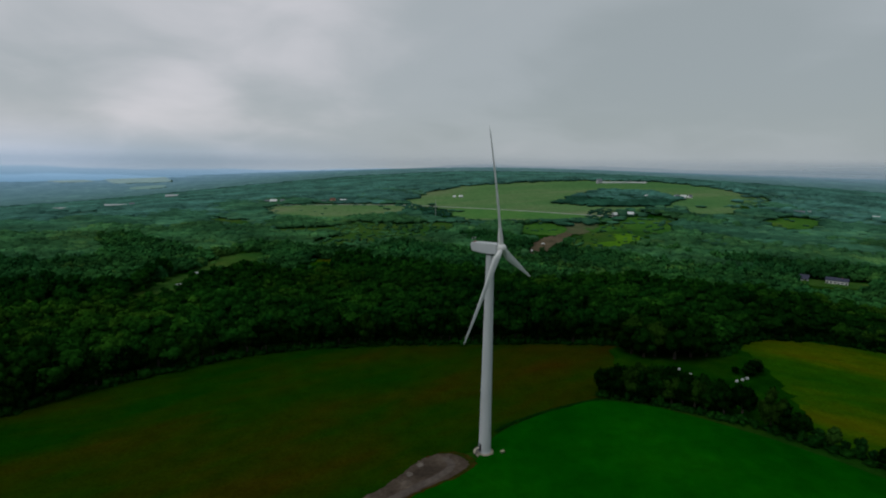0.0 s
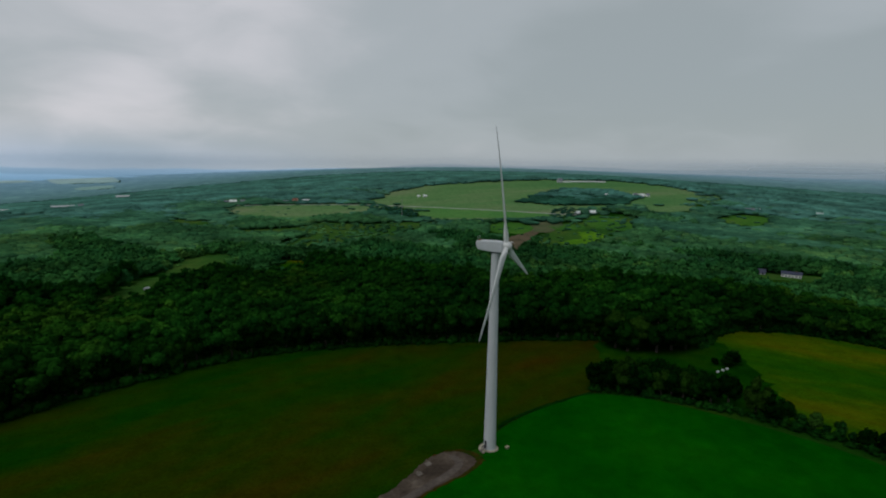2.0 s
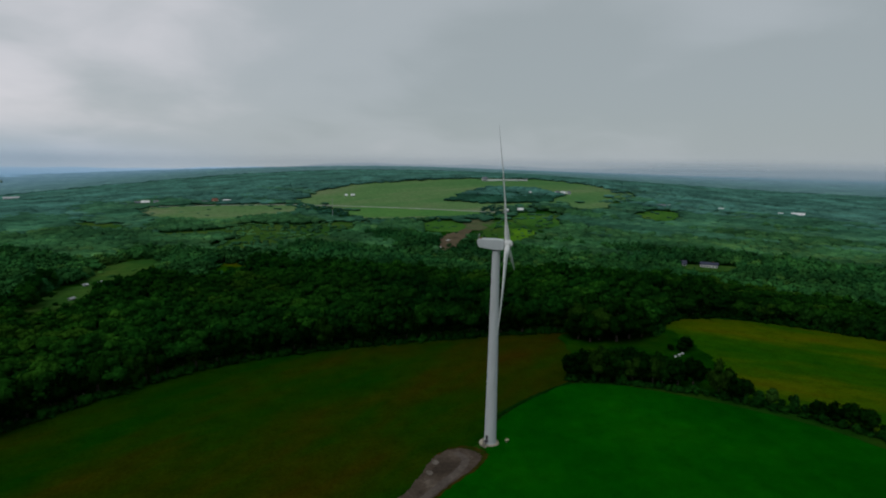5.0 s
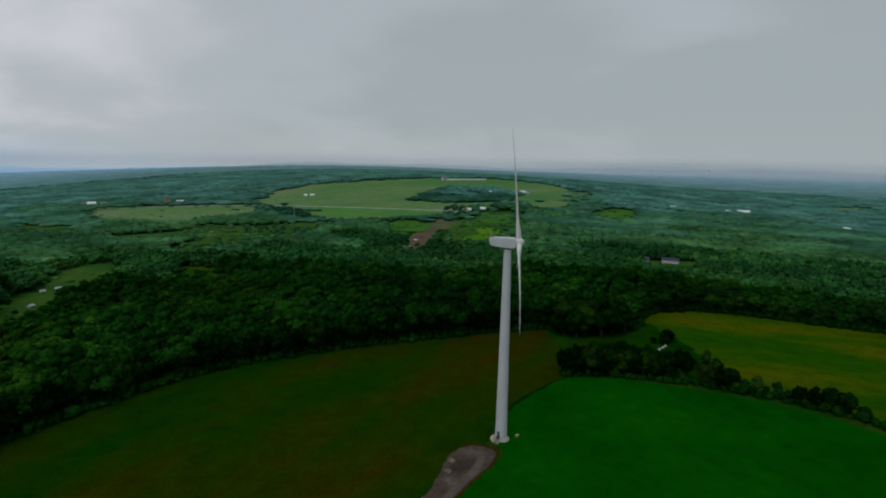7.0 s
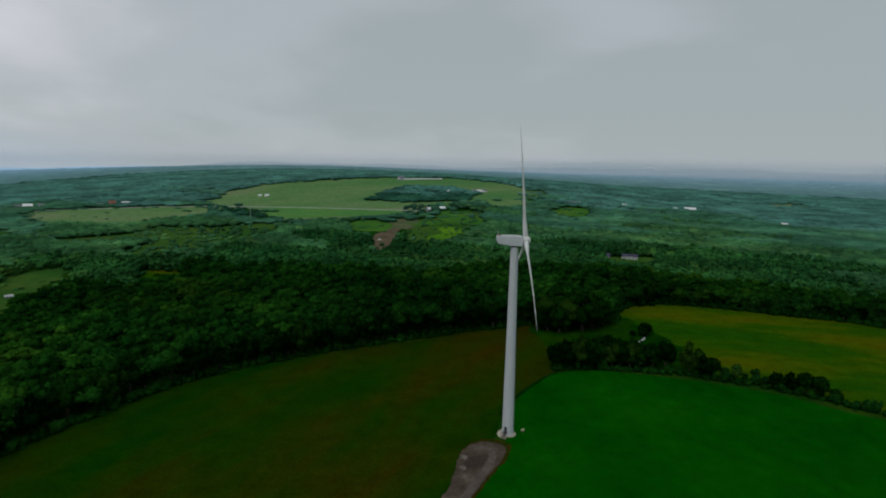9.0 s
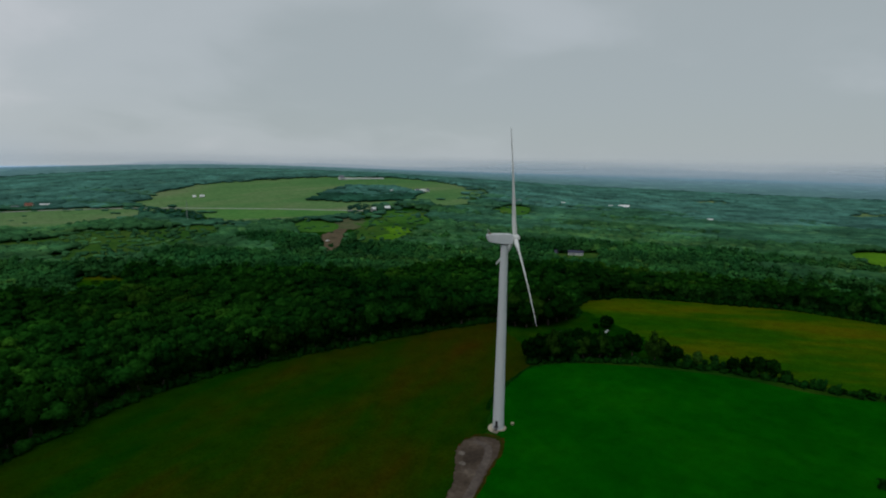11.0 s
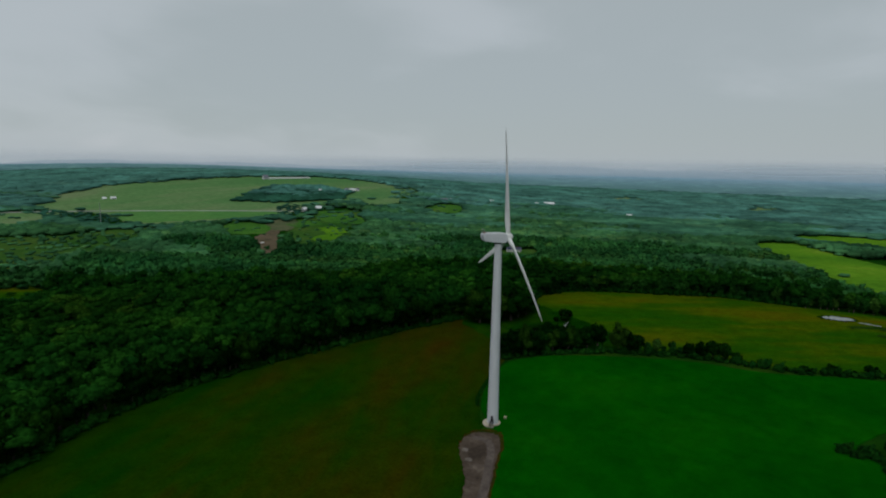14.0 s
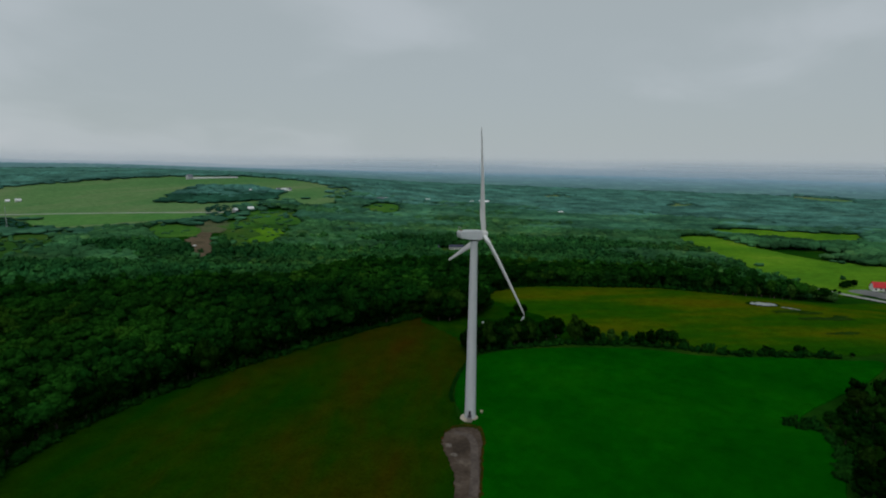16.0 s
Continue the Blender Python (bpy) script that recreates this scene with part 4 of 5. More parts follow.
def wood(name, near, far, gap, models, mat, tall, label, seed, wide=(0.95, 1.3), full=0.5, dome=False, flat=0.78):
    """A stretch of wood between two distances: crowns set close together, joined."""
    rng = np.random.default_rng(seed)
    n = int(2 * far / gap) + 2
    i, j = np.meshgrid(np.arange(n), np.arange(n))
    x = (i.ravel() + 0.5 * (j.ravel() % 2)) * gap - far - 40 + rng.normal(0, gap * 0.22, n * n)
    y = j.ravel() * gap * 0.87 - 200 + rng.normal(0, gap * 0.22, n * n)
    d = straight = np.hypot(x + 40, y - 20)
    a = np.degrees(np.arctan2(x + 60, y - 10))
    d = d + np.clip((-x - 380) * 0.9, 0, 800) * np.clip((y - 700) / 300, 0, 1) + np.clip((x - 700) * 0.5, 0, 400)
    d = d + (110 * np.sin(x * 0.011) * np.cos(y * 0.013) + 60 * np.sin(x * 0.037 + y * 0.029)) * np.clip((d - 330) / 300, 0, 1) + rng.normal(0, 0.04, len(x)) * np.clip(d - 330, 0, 900)
    ahead = (straight < far) if far > 2000 else (d < far)
    keep = (d >= near) & ahead & (a > -47) & (a < 93)
    jx, jy = rng.normal(0, 1, len(x)) * gap * 1.1, rng.normal(0, 1, len(x)) * gap * 1.1
    for p in CLEARED:
        keep &= ~(inside(x, y, p) if p is OPEN else inside(x + jx, y + jy, p))
    # the land falls away from view behind tall trees: fewer stand close before a small clearing
    away = np.hypot(x + 60, y - 20)
    for p, reach in [(p, 44) for p in GLADES] + [(STRIP_2, 28)]:
        for k in range(8, reach, 8):
            keep &= ~inside(x + (x + 60) / away * k, y + (y - 20) / away * k, p)
    small, low, dark = np.zeros(len(x), bool), np.zeros(len(x), bool), np.zeros(len(x), bool)
    for p in (CLEAR_1, CLEAR_2, DIRT, BARNYARD, STRIP_2, MEADOW_A):
        for k in range(30, 100, 8):
            low |= inside(x + (x + 60) / away * k, y + (y - 20) / away * k, p)
    for p, share in COPSES:
        if share >= 0.7:
            dark |= inside(x, y, p)
        if share < 1:
            small |= inside(x, y, p)
        keep |= inside(x, y, p) & (d >= near) & ahead & (rng.random(len(x)) < share)
    x, y, small, low, dark = x[keep], y[keep], small[keep], low[keep], dark[keep]
    m = len(x)
    which = rng.integers(0, len(models), m)
    t = rng.uniform(0, 2 * np.pi, m)
    patch = np.sin(x * 0.017 + 1.3 * np.sin(y * 0.009)) * np.sin(y * 0.013 + 1.1 * np.sin(x * 0.011) + 1) + 0.5 * np.sin(x * 0.043 + y * 0.031)
    h = rng.uniform(*tall, m) * (1 - 0.22 * np.clip(patch, -1, 1))
    w = rng.uniform(*wide, m) * gap * 0.56
    h = np.where(low, h * 0.6, h)
    h, w = np.where(small, h * 0.42, h), np.where(small, w * rng.uniform(0.3, 0.7, m), w)
    z = height(x, y)
    tone = np.clip(rng.beta(2, 2.5, m) + 0.26 * patch + 0.4 * np.clip((-x - 125) / 50, 0, 1) * np.clip((340 - y) / 80, 0, 1), 0, 1)
    tone = np.where(dark, 0.05 * tone, 0.38 + 0.62 * tone) if near >= 650 else tone
    Vs, Fs, Ts, base = [], [], [], 0
    for k, (V, F) in enumerate(models):
        s = np.nonzero(which == k)[0]
        c, sn = np.cos(t[s])[:, None], np.sin(t[s])[:, None]
        half = h[s, None] * full
        if dome:
            V = np.column_stack([V[:, :2], np.where(V[:, 2] < 0, V[:, 2] * 0.45, V[:, 2])])
        P = np.stack([(V[:, 0] * c - V[:, 1] * sn) * w[s, None] + x[s, None], (V[:, 0] * sn + V[:, 1] * c) * w[s, None] + y[s, None],
                      (np.where(V[:, 2] >= 0, flat * V[:, 2], (1 - flat) * V[:, 2] / 0.34) * h[s, None] + z[s, None] + h[s, None] * (1 - flat)) if dome else (V[:, 2] * half + (z[s] + h[s])[:, None] - half)], 2)
        Vs.append(P.reshape(-1, 3))
        Fs.append((F[None] + (base + np.arange(len(s)) * len(V))[:, None, None]).reshape(-1, 3))
        Ts.append(np.repeat(tone[s], len(V)))
        base += len(s) * len(V)
    me = mesh_of(name, np.vstack(Vs), np.vstack(Fs), True)
    at = me.attributes.new("tree", "FLOAT", "POINT")
    at.data.foreach_set("value", np.concatenate(Ts).astype(np.float32))
    return tagged(solid(name, me, mat), label, "woodland", kind="stuff")


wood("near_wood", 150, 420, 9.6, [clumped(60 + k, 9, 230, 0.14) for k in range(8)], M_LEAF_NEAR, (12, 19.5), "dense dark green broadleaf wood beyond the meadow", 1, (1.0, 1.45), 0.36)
# from this belt outwards the leaf colour carries painted haze
wood("middle_wood", 420, 650, 9.2, [clumped(80 + k, 5, 60, 0.22) for k in range(8)], M_LEAF_MID_HAZE, (10, 15), "dense green woodland stretching away", 2, (1.25, 1.75), 0.42, dome=True, flat=0.6)
wood("outlying_wood", 650, 900, 9.8, [crown(2, 10, 85 + k, 0.2, 8, 0.32) for k in range(6)], M_LEAF_OUT_HAZE, (7.5, 10.5), "soft green woodland past the dense wood", 5, (1.4, 1.95), dome=True, flat=0.5)
wood("far_wood", 900, 1250, 12.0, [crown(2, 0, 90 + k, 0.3, 5, 0.26) for k in range(5)], M_LEAF_FAR_HAZE, (5.5, 7.5), "hazy blue-green woodland towards the horizon", 3, (1.6, 2.2), dome=True, flat=0.42)
wood("distant_wood", 1250, 2350, 14.5, [crown(1, 0, 95 + k, 0.3, 4, 0.2) for k in range(5)], M_LEAF_DIM_HAZE, (6, 8), "dim blue-green woodland below the cloud", 4, (1.7, 2.3), dome=True, flat=0.42)


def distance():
    """The land past the last trees that can be told apart: a plain glowing backdrop, the haze of thick air painted into
    its colour.
    """
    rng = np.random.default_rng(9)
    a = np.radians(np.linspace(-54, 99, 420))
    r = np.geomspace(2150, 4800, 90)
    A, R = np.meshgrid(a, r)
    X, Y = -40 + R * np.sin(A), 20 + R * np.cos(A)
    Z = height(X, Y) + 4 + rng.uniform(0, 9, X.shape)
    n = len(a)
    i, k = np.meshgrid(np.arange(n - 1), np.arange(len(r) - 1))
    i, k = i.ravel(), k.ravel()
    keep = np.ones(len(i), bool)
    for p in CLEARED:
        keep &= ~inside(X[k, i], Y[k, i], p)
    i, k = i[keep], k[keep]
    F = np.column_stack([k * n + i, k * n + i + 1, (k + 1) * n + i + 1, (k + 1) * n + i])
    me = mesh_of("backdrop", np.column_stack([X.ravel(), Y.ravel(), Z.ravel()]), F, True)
    tagged(solid("backdrop", me, haze_glow("distant_land_haze_glow", (0.060, 0.130, 0.134), (0.125, 0.225, 0.305), 2200, 4600)), "far blue-green land fading into low cloud", "backdrop", kind="structure")


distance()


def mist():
    """Low mist over the far land as two upright see-through sheets, its haze set as their opacity, thicker towards the
    east, its top lost in the cloud.
    """
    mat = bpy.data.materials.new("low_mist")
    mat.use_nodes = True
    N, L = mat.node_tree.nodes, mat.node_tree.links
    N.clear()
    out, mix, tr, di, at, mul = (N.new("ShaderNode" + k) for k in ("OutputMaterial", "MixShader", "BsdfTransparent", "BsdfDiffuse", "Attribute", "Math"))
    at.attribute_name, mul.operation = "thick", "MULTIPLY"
    # sheet colour darkened to grey-blue, standing in for dimness under low cloud
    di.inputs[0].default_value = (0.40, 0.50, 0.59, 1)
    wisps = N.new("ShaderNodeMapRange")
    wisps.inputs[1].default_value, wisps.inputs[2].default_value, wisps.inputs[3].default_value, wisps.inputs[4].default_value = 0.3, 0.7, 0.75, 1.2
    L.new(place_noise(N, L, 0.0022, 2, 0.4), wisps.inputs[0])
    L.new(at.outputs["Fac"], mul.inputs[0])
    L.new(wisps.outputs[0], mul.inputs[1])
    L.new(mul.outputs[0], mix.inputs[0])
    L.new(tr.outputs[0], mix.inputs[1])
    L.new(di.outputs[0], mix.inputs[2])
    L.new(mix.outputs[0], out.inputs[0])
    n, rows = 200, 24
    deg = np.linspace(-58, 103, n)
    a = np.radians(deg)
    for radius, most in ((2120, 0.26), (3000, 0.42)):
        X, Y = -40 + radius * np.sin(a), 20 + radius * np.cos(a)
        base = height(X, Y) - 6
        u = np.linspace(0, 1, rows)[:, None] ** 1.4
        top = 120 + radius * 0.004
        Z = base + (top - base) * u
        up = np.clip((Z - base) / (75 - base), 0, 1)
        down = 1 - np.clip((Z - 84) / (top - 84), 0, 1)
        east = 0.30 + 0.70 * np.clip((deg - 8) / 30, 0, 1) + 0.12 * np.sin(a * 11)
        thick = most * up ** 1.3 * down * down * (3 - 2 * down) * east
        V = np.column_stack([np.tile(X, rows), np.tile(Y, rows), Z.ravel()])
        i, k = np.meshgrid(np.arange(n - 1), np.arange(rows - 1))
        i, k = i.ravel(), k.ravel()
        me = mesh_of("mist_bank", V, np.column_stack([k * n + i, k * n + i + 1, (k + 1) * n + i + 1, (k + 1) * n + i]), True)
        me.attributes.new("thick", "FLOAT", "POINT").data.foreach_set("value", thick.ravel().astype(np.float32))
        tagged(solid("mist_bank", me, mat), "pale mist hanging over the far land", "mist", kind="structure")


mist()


# ---- hazy ridges behind everything ----
def ridge(radius, a0, a1, top, wave, col, crest, seed):
    """A far ridge line as a plain glowing backdrop, haze painted into its colour and paling upwards, its crest lost in
    the cloud.
    """
    n = 260
    a = np.radians(np.linspace(a0, a1, n))
    u = np.linspace(0, 1, n)
    z = top + wave * (np.sin(a * 9 + seed) + 0.6 * np.sin(a * 23 + 2 * seed) + 0.25 * np.sin(a * 71 + seed))
    z -= (1 - np.clip(np.minimum(u, 1 - u) * 8, 0, 1)) * 60
    X, Y = -40 + radius * np.sin(a), 20 + radius * np.cos(a)
    V = np.vstack([np.column_stack([X, Y, np.full(n, -160.0)]), np.column_stack([X, Y, z]), np.column_stack([X * 1.012, Y * 1.012, z - 30])])
    i = np.arange(n - 1)
    F = np.vstack([np.column_stack([k * n + i, k * n + i + 1, (k + 1) * n + i + 1, (k + 1) * n + i]) for k in range(2)])
    mat = fading("distant_haze_glow", col, crest, top - 75, top + 1.9 * wave)
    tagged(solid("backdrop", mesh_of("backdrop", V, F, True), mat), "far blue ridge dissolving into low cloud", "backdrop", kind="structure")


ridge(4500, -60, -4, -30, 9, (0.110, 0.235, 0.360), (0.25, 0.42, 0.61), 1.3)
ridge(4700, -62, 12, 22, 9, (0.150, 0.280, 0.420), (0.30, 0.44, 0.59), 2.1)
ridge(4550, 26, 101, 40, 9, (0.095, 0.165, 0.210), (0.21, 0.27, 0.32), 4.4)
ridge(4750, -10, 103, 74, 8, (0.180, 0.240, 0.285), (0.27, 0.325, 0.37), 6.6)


# ---- buildings ----
def house(x, y, turn, long, deep, wall, roof, walls, roofs, label, openings=4, pitch=0.45, category="house", floors=1):
    """A gabled building: walls, two roof slopes with eaves, windows and a door on both long sides, a chimney on dwellings."""
    z = float(height(x, y))
    root = holder(category.replace(" ", "_"), pose(x, y, z, 0, 0, turn), label, category, "far buildings")
    rise = deep * pitch
    bm = bmesh.new()
    for s in (-1, 1):
        pts = [(s * long / 2, -deep / 2, -1.0), (s * long / 2, deep / 2, -1.0), (s * long / 2, deep / 2, wall), (s * long / 2, 0, wall + rise), (s * long / 2, -deep / 2, wall)]
        vs = [bm.verts.new(p) for p in pts]
        bm.faces.new(vs)
    bm.verts.ensure_lookup_table()
    for k in range(5):
        j = (k + 1) % 5
        bm.faces.new([bm.verts[k], bm.verts[j], bm.verts[5 + j], bm.verts[5 + k]])
    part("wall", bm, walls, root)
    for s in (-1, 1):
        bm = bmesh.new()
        a, b = (0, wall + rise + 0.25), (s * (deep / 2 + 0.6), wall - 0.6 * rise / (deep / 2) + 0.25)
        for dz in (0, -0.22):
            for xx in (-long / 2 - 0.5, long / 2 + 0.5):
                bm.verts.new((xx, a[0], a[1] + dz))
                bm.verts.new((xx, b[0], b[1] + dz))
        bmesh.ops.convex_hull(bm, input=bm.verts[:])
        part("roof", bm, roofs, root)
    for s in (-1, 1):
        for k in range(openings):
            u = (k + 0.5) / openings * long - long / 2
            yy = s * deep / 2
            for f in range(floors):
                if f == 0 and k == openings // 2:
                    boxed("door", (u - 0.55, u + 0.55, min(yy, yy + s * 0.06), max(yy, yy + s * 0.06), 0, 2.1), M_DARK, root, "dark door")
                else:
                    z0 = 0.9 + 2.8 * f
                    win = boxed("window", (u - 0.8, u + 0.8, min(yy, yy + s * 0.05), max(yy, yy + s * 0.05), z0, z0 + 1.4), M_GLASS, root)
                    boxed("sill", (u - 0.9, u + 0.9, min(yy, yy + s * 0.16), max(yy, yy + s * 0.16), z0 - 0.12, z0), walls, win)
    if category == "house":
        boxed("chimney", (long * 0.2, long * 0.2 + 0.8, -0.4, 0.4, wall + rise * 0.4, wall + rise + 1.1), M_RUST, root, "brick chimney")
    return root


WHITE = "small white house with a grey gabled roof"
house(38, 1232, 8, 8, 6, 2.8, 3, M_WALL, M_ROOFPALE, "white farmhouse with a pale roof on the hill field", 4, floors=1)
house(24, 1238, 8, 6, 5, 2.3, 3, M_WALL, M_ROOFPALE, "white farm shed with a pale roof", 3, category="shed")
house(-243, 1200, -10, 11, 9, 6.0, 3, M_CREAM, M_RUST, "tall cream farmhouse with a rusty roof beside the road", 3, floors=2)
house(-221, 1204, -10, 16, 8, 3.2, 3, M_WALL, M_ROOFPALE, "long low white outbuilding beside the road", 5, category="shed")
house(-262, 1196, -10, 10, 7, 3.2, 3, M_GREYWALL, M_ROOF, "low grey shed beside the road", 3, category="shed")
house(-376, 1208, 5, 14, 9, 4.5, 3, M_GREYWALL, M_ROOFPALE, "grey farmhouse with a pale roof", 4)
house(-358, 1216, 5, 9, 7, 4.0, 3, M_WALL, M_ROOF, WHITE, 3)
house(-392, 1214, 30, 10, 8, 3.5, 3, M_CREAM, M_ROOF, "cream cottage with a grey roof", 3)
house(464, 1418, 6, 118, 8, 2.6, 3, M_WALL, M_ROOFPALE, "very long white barn on the skyline field", 20, 0.14, "barn")
house(398, 1412, 6, 12, 12, 6, 3, M_GREYWALL, M_ROOF, "grey barn end beside the long barn", 3, category="barn")
house(431, 1160, 0, 11, 8, 3.5, 3, M_GREYWALL, M_ROOFPALE, "grey house behind the copse", 3)
house(493, 1160, 4, 9, 8, 4, 3, M_WALL, M_ROOF, WHITE, 3)
house(507, 1160, 4, 12, 8, 3.5, 3, M_WALL, M_ROOFPALE, "white house with a pale roof", 4)
house(522, 1162, 4, 7, 7, 4, 3, M_WALL, M_ROOF, WHITE, 2)
house(332, 968, -15, 10, 8, 4.2, 3, M_WALL, M_ROOFPALE, "white farmhouse with a pale roof by dark trees", 3, floors=1)
house(305, 970, 20, 8, 7, 3.5, 3, M_GREYWALL, M_ROOFPALE, "grey shed with a pale roof by dark trees", 2, category="shed")
house(642, 985, -30, 16, 9, 4, 3, M_GREYWALL, M_ROOF, "grey house beside a yellow meadow", 4)
house(660, 990, -30, 9, 7, 3.5, 3, M_WALL, M_ROOFPALE, WHITE, 2)
house(367, 498, -38, 17, 8, 3.6, 3, M_WALL, M_ROOFBLUE, "long white house with a dark blue metal roof in the wood", 6, 0.26)
house(345, 512, -38, 8, 6, 2.6, 3, M_GREYWALL, M_ROOFBLUE, "small shed with a dark blue roof in the wood", 2, 0.5, "shed")
house(481, 90, -60, 22, 8, 3.4, 3, M_WALL, M_ROOFRED, "white house with a bright red metal roof", 6, 0.5)
house(866, 876, -40, 22, 10, 3.5, 3, M_GREYWALL, M_ROOFPALE, "pale roofed farm building among far woods", 5, category="barn")
house(838, 889, -40, 8, 6, 3.5, 3, M_WALL, M_ROOFPALE, WHITE, 2)
house(865, 664, -45, 10, 7, 3.5, 3, M_WALL, M_ROOFPALE, WHITE, 3)
house(753, 949, -40, 9, 7, 3.5, 3, M_WALL, M_ROOFPALE, WHITE, 2)
house(-207, 474, 15, 4.2, 2.4, 1.9, 3, M_GREYWALL, M_GREYWALL, "small pale grey shed in the clearing", 2, 0.3, "shed")
house(-215, 466, 40, 2.8, 2.2, 1.7, 3, M_GREYWALL, M_GREYWALL, "small pale grey shed in the clearing", 2, 0.3, "shed")
house(-204, 413, 70, 3.4, 2.2, 1.8, 3, M_GREYWALL, M_GREYWALL, "small pale grey shed at the clearing's end", 2, 0.25, "shed")
house(-730, 1214, 30, 42, 12, 5, 3, M_GREYWALL, M_GREYWALL, "long pale barn in the valley", 8, 0.25, "barn")
house(-700, 1225, 30, 10, 8, 5, 3, M_WALL, M_ROOF, WHITE, 3)
house(-790, 1590, 25, 34, 14, 6, 3, M_GREYWALL, M_GREYWALL, "pale barn down in the valley", 6, 0.25, "barn")
house(-844, 1205, 30, 34, 10, 4, 3, M_GREYWALL, M_GREYWALL, "grey barn down in the valley", 6, 0.25, "barn")


def truck(x, y, turn):
    z = float(height(x, y)) + 0.9
    root = holder("pickup_truck", pose(x, y, z, 0, 0, turn), "white pickup truck parked on the bare soil", "vehicle")
    boxed("body", (-2.8, 2.8, -1.0, 1.0, 0.45, 1.15), M_WALL, root, "", 0.12)
    boxed("cab", (-0.6, 1.4, -0.95, 0.95, 1.15, 1.95), M_WALL, root, "", 0.2)
    boxed("windscreen", (1.3, 1.45, -0.8, 0.8, 1.2, 1.8), M_GLASS, root, "dark windscreen", 0.03)
    for wx in (-1.8, 1.8):
        for wy in (-0.95, 0.95):
            bm = bmesh.new()
            tube(bm, (wx, wy - 0.12, 0.4), (wx, wy + 0.12, 0.4), 0.4, 0.4, 16)
            part("wheel", bm, M_DARK, root, "black wheel")


truck(131, 708, 20)
truck(107, 650, 70)


def mast(x, y, tall):
    z = float(height(x, y))
    root = holder("radio_mast", pose(x, y, z), "slim pale steel mast standing over the trees", "mast")
    corner = [(math.cos(a) * 0.9, math.sin(a) * 0.9) for a in (0.3, 2.4, 4.5)]
    for cx, cy in corner:
        bm = bmesh.new()
        tube(bm, (cx, cy, -1), (cx * 0.25, cy * 0.25, tall), 0.14, 0.08, 6)
        part("leg", bm, M_STEEL, root)
    bm = bmesh.new()
    for k in range(12):
        u0, u1 = k / 12, (k + 1) / 12
        for i in range(3):
            p, q = corner[i], corner[(i + 1) % 3]
            s0, s1 = 1 - 0.75 * u0, 1 - 0.75 * u1
            tube(bm, (p[0] * s0, p[1] * s0, tall * u0), (q[0] * s1, q[1] * s1, tall * u1), 0.05, 0.05, 5)
    part("bracing", bm, M_STEEL, root)


mast(-14, 960, 34)


# ---- pond in the pasture ----
def pond():
    # drawn as a flat whitish patch with a narrow strip beside it
    mat = plain("pale_patch_fill", (0.25, 0.27, 0.26), 0.7, wear=0.2, scale=0.4)
    shape = [(273, 141), (278, 143), (284, 140), (288, 134), (286, 129), (281, 130), (276, 133)]
    field("pond_bank", [(280 + (x - 280) * 1.25, 135 + (y - 135) * 1.3) for x, y in shape], M_DITCH, 0.3, "dark grassy bank round the whitish patch", "bank", 0.8)
    field("pond_bed", shape, mat, 0.42, "flat pale whitish patch in the pasture", "pond bed", 0.9)
    field("pond_bed", [(279.5, 125), (281, 125.5), (282.5, 121), (282.5, 116), (281, 116)], mat, 0.36, "narrow pale strip beside the whitish patch", "pond bed", 0.5)


pond()
field("yard", [(460, 114), (472, 107), (470, 92), (454, 78), (438, 80), (450, 98)], M_YARD, 0.7, "pale grey farmyard before the red-roofed house", "yard", 0.4)


def reeds():
    """Dark rushy hollows in the wet end of the pasture."""
    rng = np.random.default_rng(77)
    for k, (x, y, u, w, turn) in enumerate(((272, 118, 14, 3.5, -35), (279, 108, 10, 2.5, -30), (271, 97, 17, 3.0, -38), (262, 106, 9, 2.2, -30), (283, 94, 8, 3.0, -20), (240, 85, 12, 2.0, -40))):
        t = radians(turn)
        ring = []
        for a in np.linspace(0, 2 * np.pi, 12, endpoint=False):
            p, q = u * math.cos(a) * rng.uniform(0.75, 1.15), w * math.sin(a) * rng.uniform(0.6, 1.3)
            ring.append((x + p * math.cos(t) - q * math.sin(t), y + p * math.sin(t) + q * math.cos(t)))
        field("reed_patch", ring, M_REED, 0.34, "dark rushy patch in the wet pasture", "reeds", 0.4, 40 + k)


reeds()


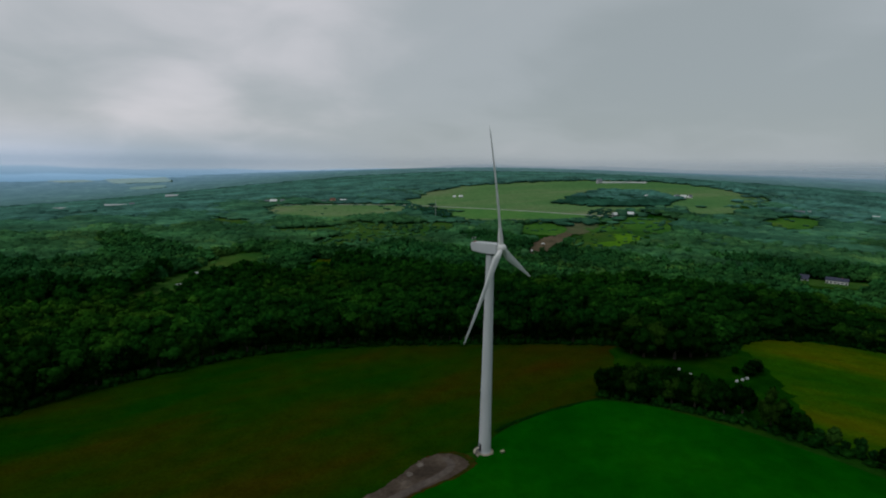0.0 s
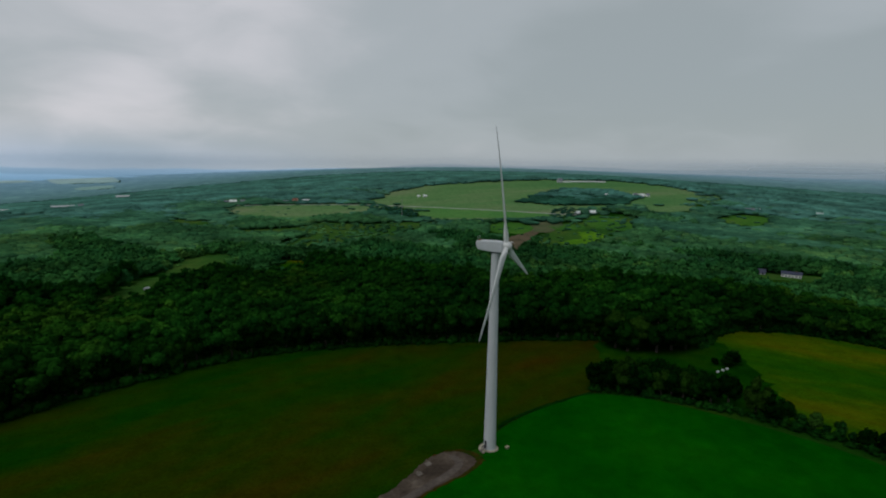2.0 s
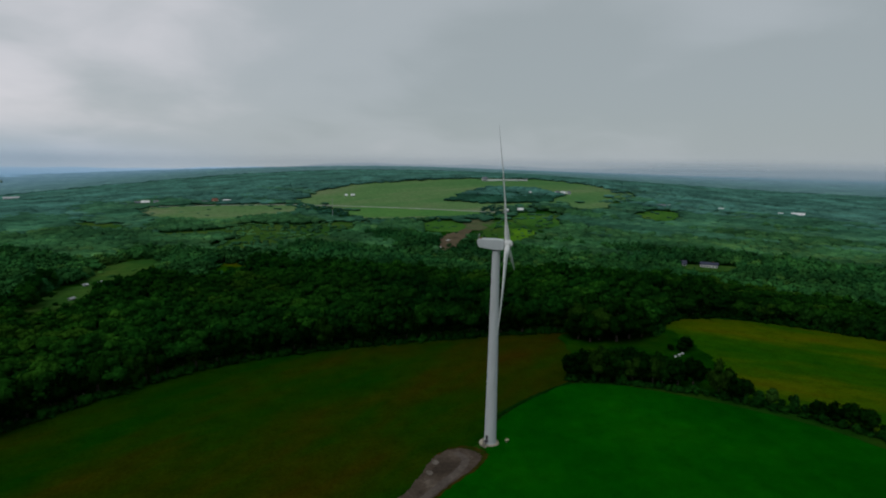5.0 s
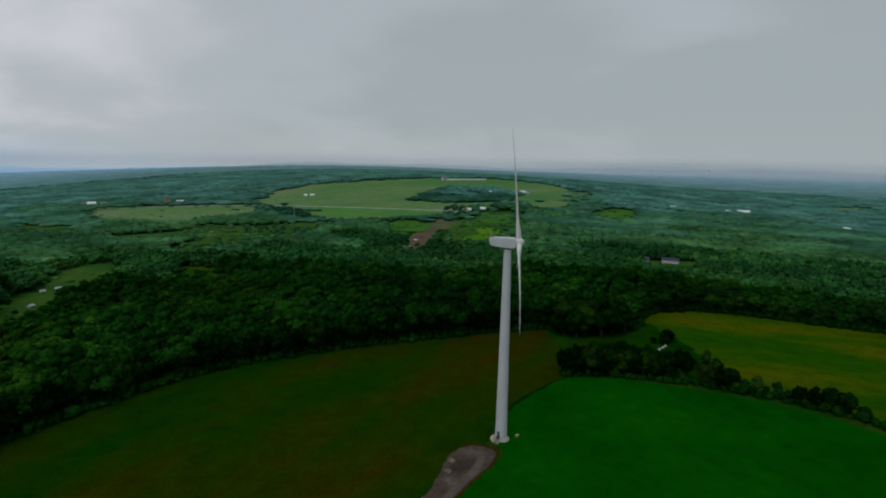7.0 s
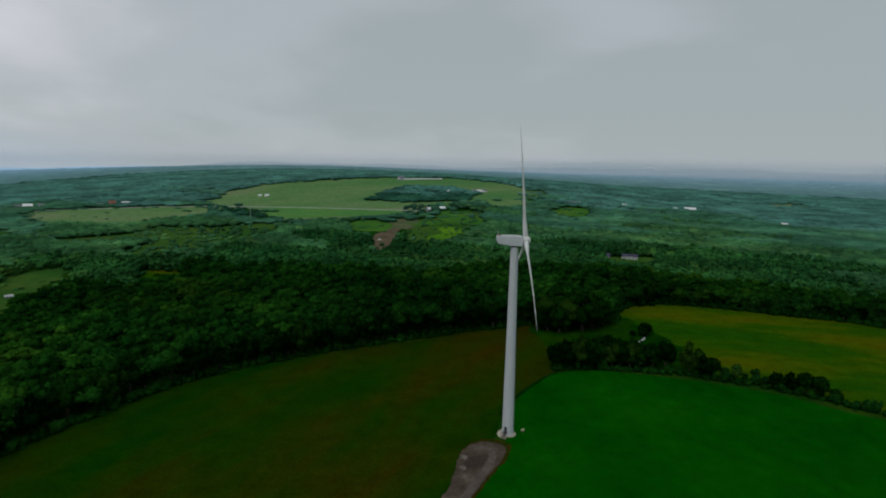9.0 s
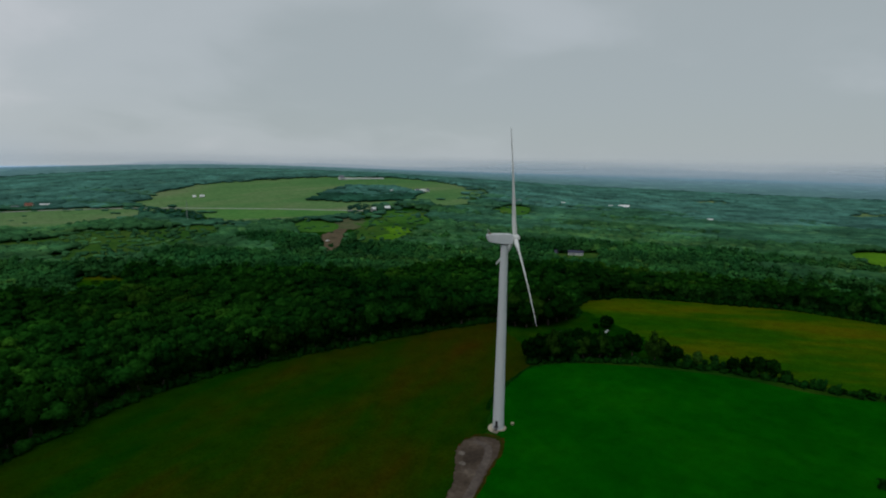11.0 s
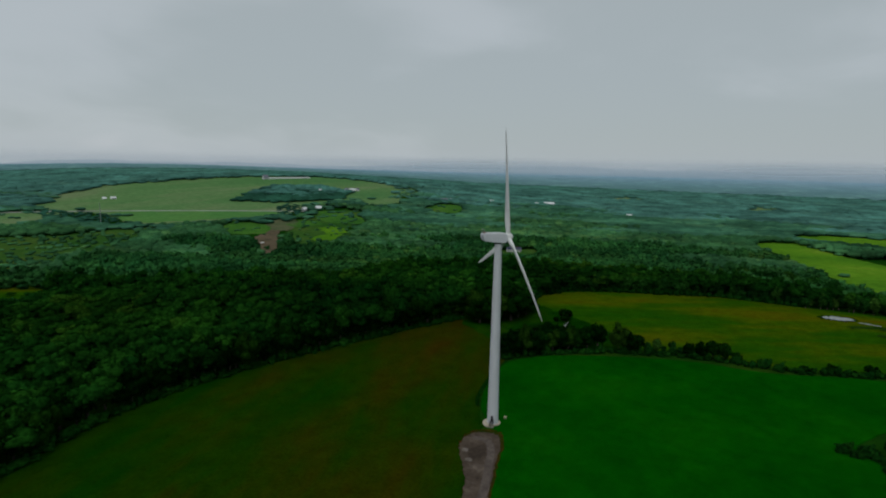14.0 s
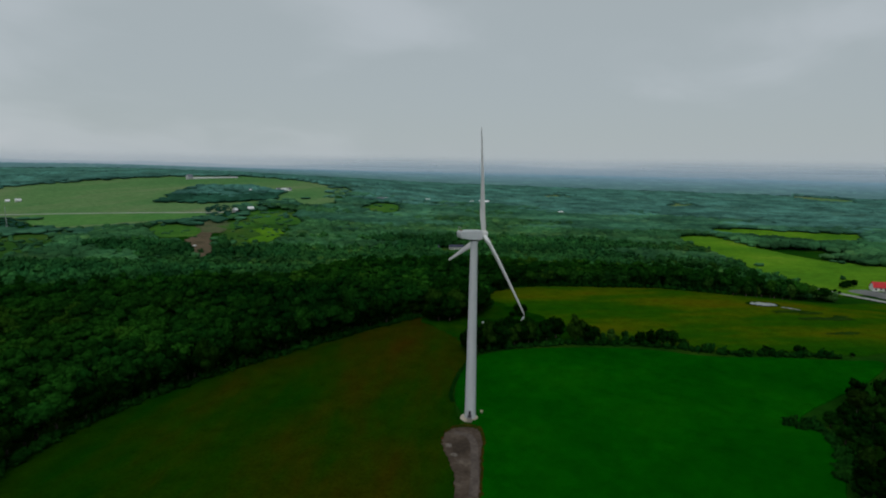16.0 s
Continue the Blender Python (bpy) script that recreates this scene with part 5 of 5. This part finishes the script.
def undergrowth():
    """Low brush at the foot of the wood and along the hedgerow."""
    rng = np.random.default_rng(21)
    models = [crown(2, 30, 120 + k, 0.3, 8, 0.45) for k in range(4)]
    spots = [along([(-215, 112), (-155, 182), (-137, 206), (-111, 231), (-94, 244), (-72, 254), (-48, 261), (-22, 264), (20, 268), (63, 270), (90, 268)], 1.6),
             along([(136, 254), (152, 271), (172, 282), (201, 280), (222, 263), (248, 234), (279, 202), (298, 161)], 2.0),
             along([(63, 206), (80, 200), (96, 191), (110, 184), (121, 172), (133, 160), (144, 143), (150, 132)], 1.9),
             along([(150, 132), (156, 117), (170, 102), (190, 80)], 2.6),
             along([(91.5, 79.5), (95, 73), (90, 67.5), (80, 62), (60, 58)], 1.6)]
    P = np.vstack(spots)
    P = P + rng.normal(0, 0.9, P.shape)
    Vs, Fs, Ts, base = [], [], [], 0
    for x, y in P:
        V, F = models[int(rng.integers(0, 4))]
        w, h = rng.uniform(1.6, 3.6), rng.uniform(1.0, 3.4)
        Vs.append(V * np.array([w, w, h]) + np.array([x, y, float(height(x, y)) + h * 0.5]))
        Fs.append(F + base)
        Ts.append(np.full(len(V), rng.uniform(0, 0.5)))
        base += len(V)
    me = mesh_of("undergrowth", np.vstack(Vs), np.vstack(Fs), True)
    me.attributes.new("tree", "FLOAT", "POINT").data.foreach_set("value", np.concatenate(Ts).astype(np.float32))
    tagged(solid("undergrowth", me, M_LEAF_NEAR), "dark low brush at the foot of the trees", "undergrowth", kind="stuff")


undergrowth()


def wrapped_bales():
    """Pale wrapped bales lying about behind the hedge."""
    rng = np.random.default_rng(8)
    for x, y, turn in ((107.2, 234.6, 20), (109.6, 228.6, 75), (126.2, 221.6, 40), (129.5, 223.2, 110), (132.4, 224.8, 15)):
        z = float(height(x, y)) + 0.3
        root = holder("hay_bale", pose(x, y, z, 0, 0, turn) @ Matrix.Scale(0.72, 4), "round hay bale in pale plastic wrap on dark green grass", "hay bale", "wrapped hay bales")
        prof = [(0.02, -0.72), (0.62, -0.71), (0.74, -0.62), (0.78, -0.4), (0.79, 0.0), (0.78, 0.4), (0.74, 0.62), (0.62, 0.71), (0.02, 0.72)]
        V, F = lathe(prof, 20)
        V = V * (1 + rng.normal(0, 0.015, (len(V), 1)))
        V = np.column_stack([V[:, 2], V[:, 0], np.maximum(V[:, 1], -0.70) + 0.70])
        solid("wrap", mesh_of("wrap", V, F, True), M_GREYWALL, root)
        bm = bmesh.new()
        tube(bm, (0.70, 0, 0.70), (0.745, 0, 0.70), 0.30, 0.22, 14)
        part("end_fold", bm, M_STEEL, root, "grey gathered end of the wrap")


wrapped_bales()
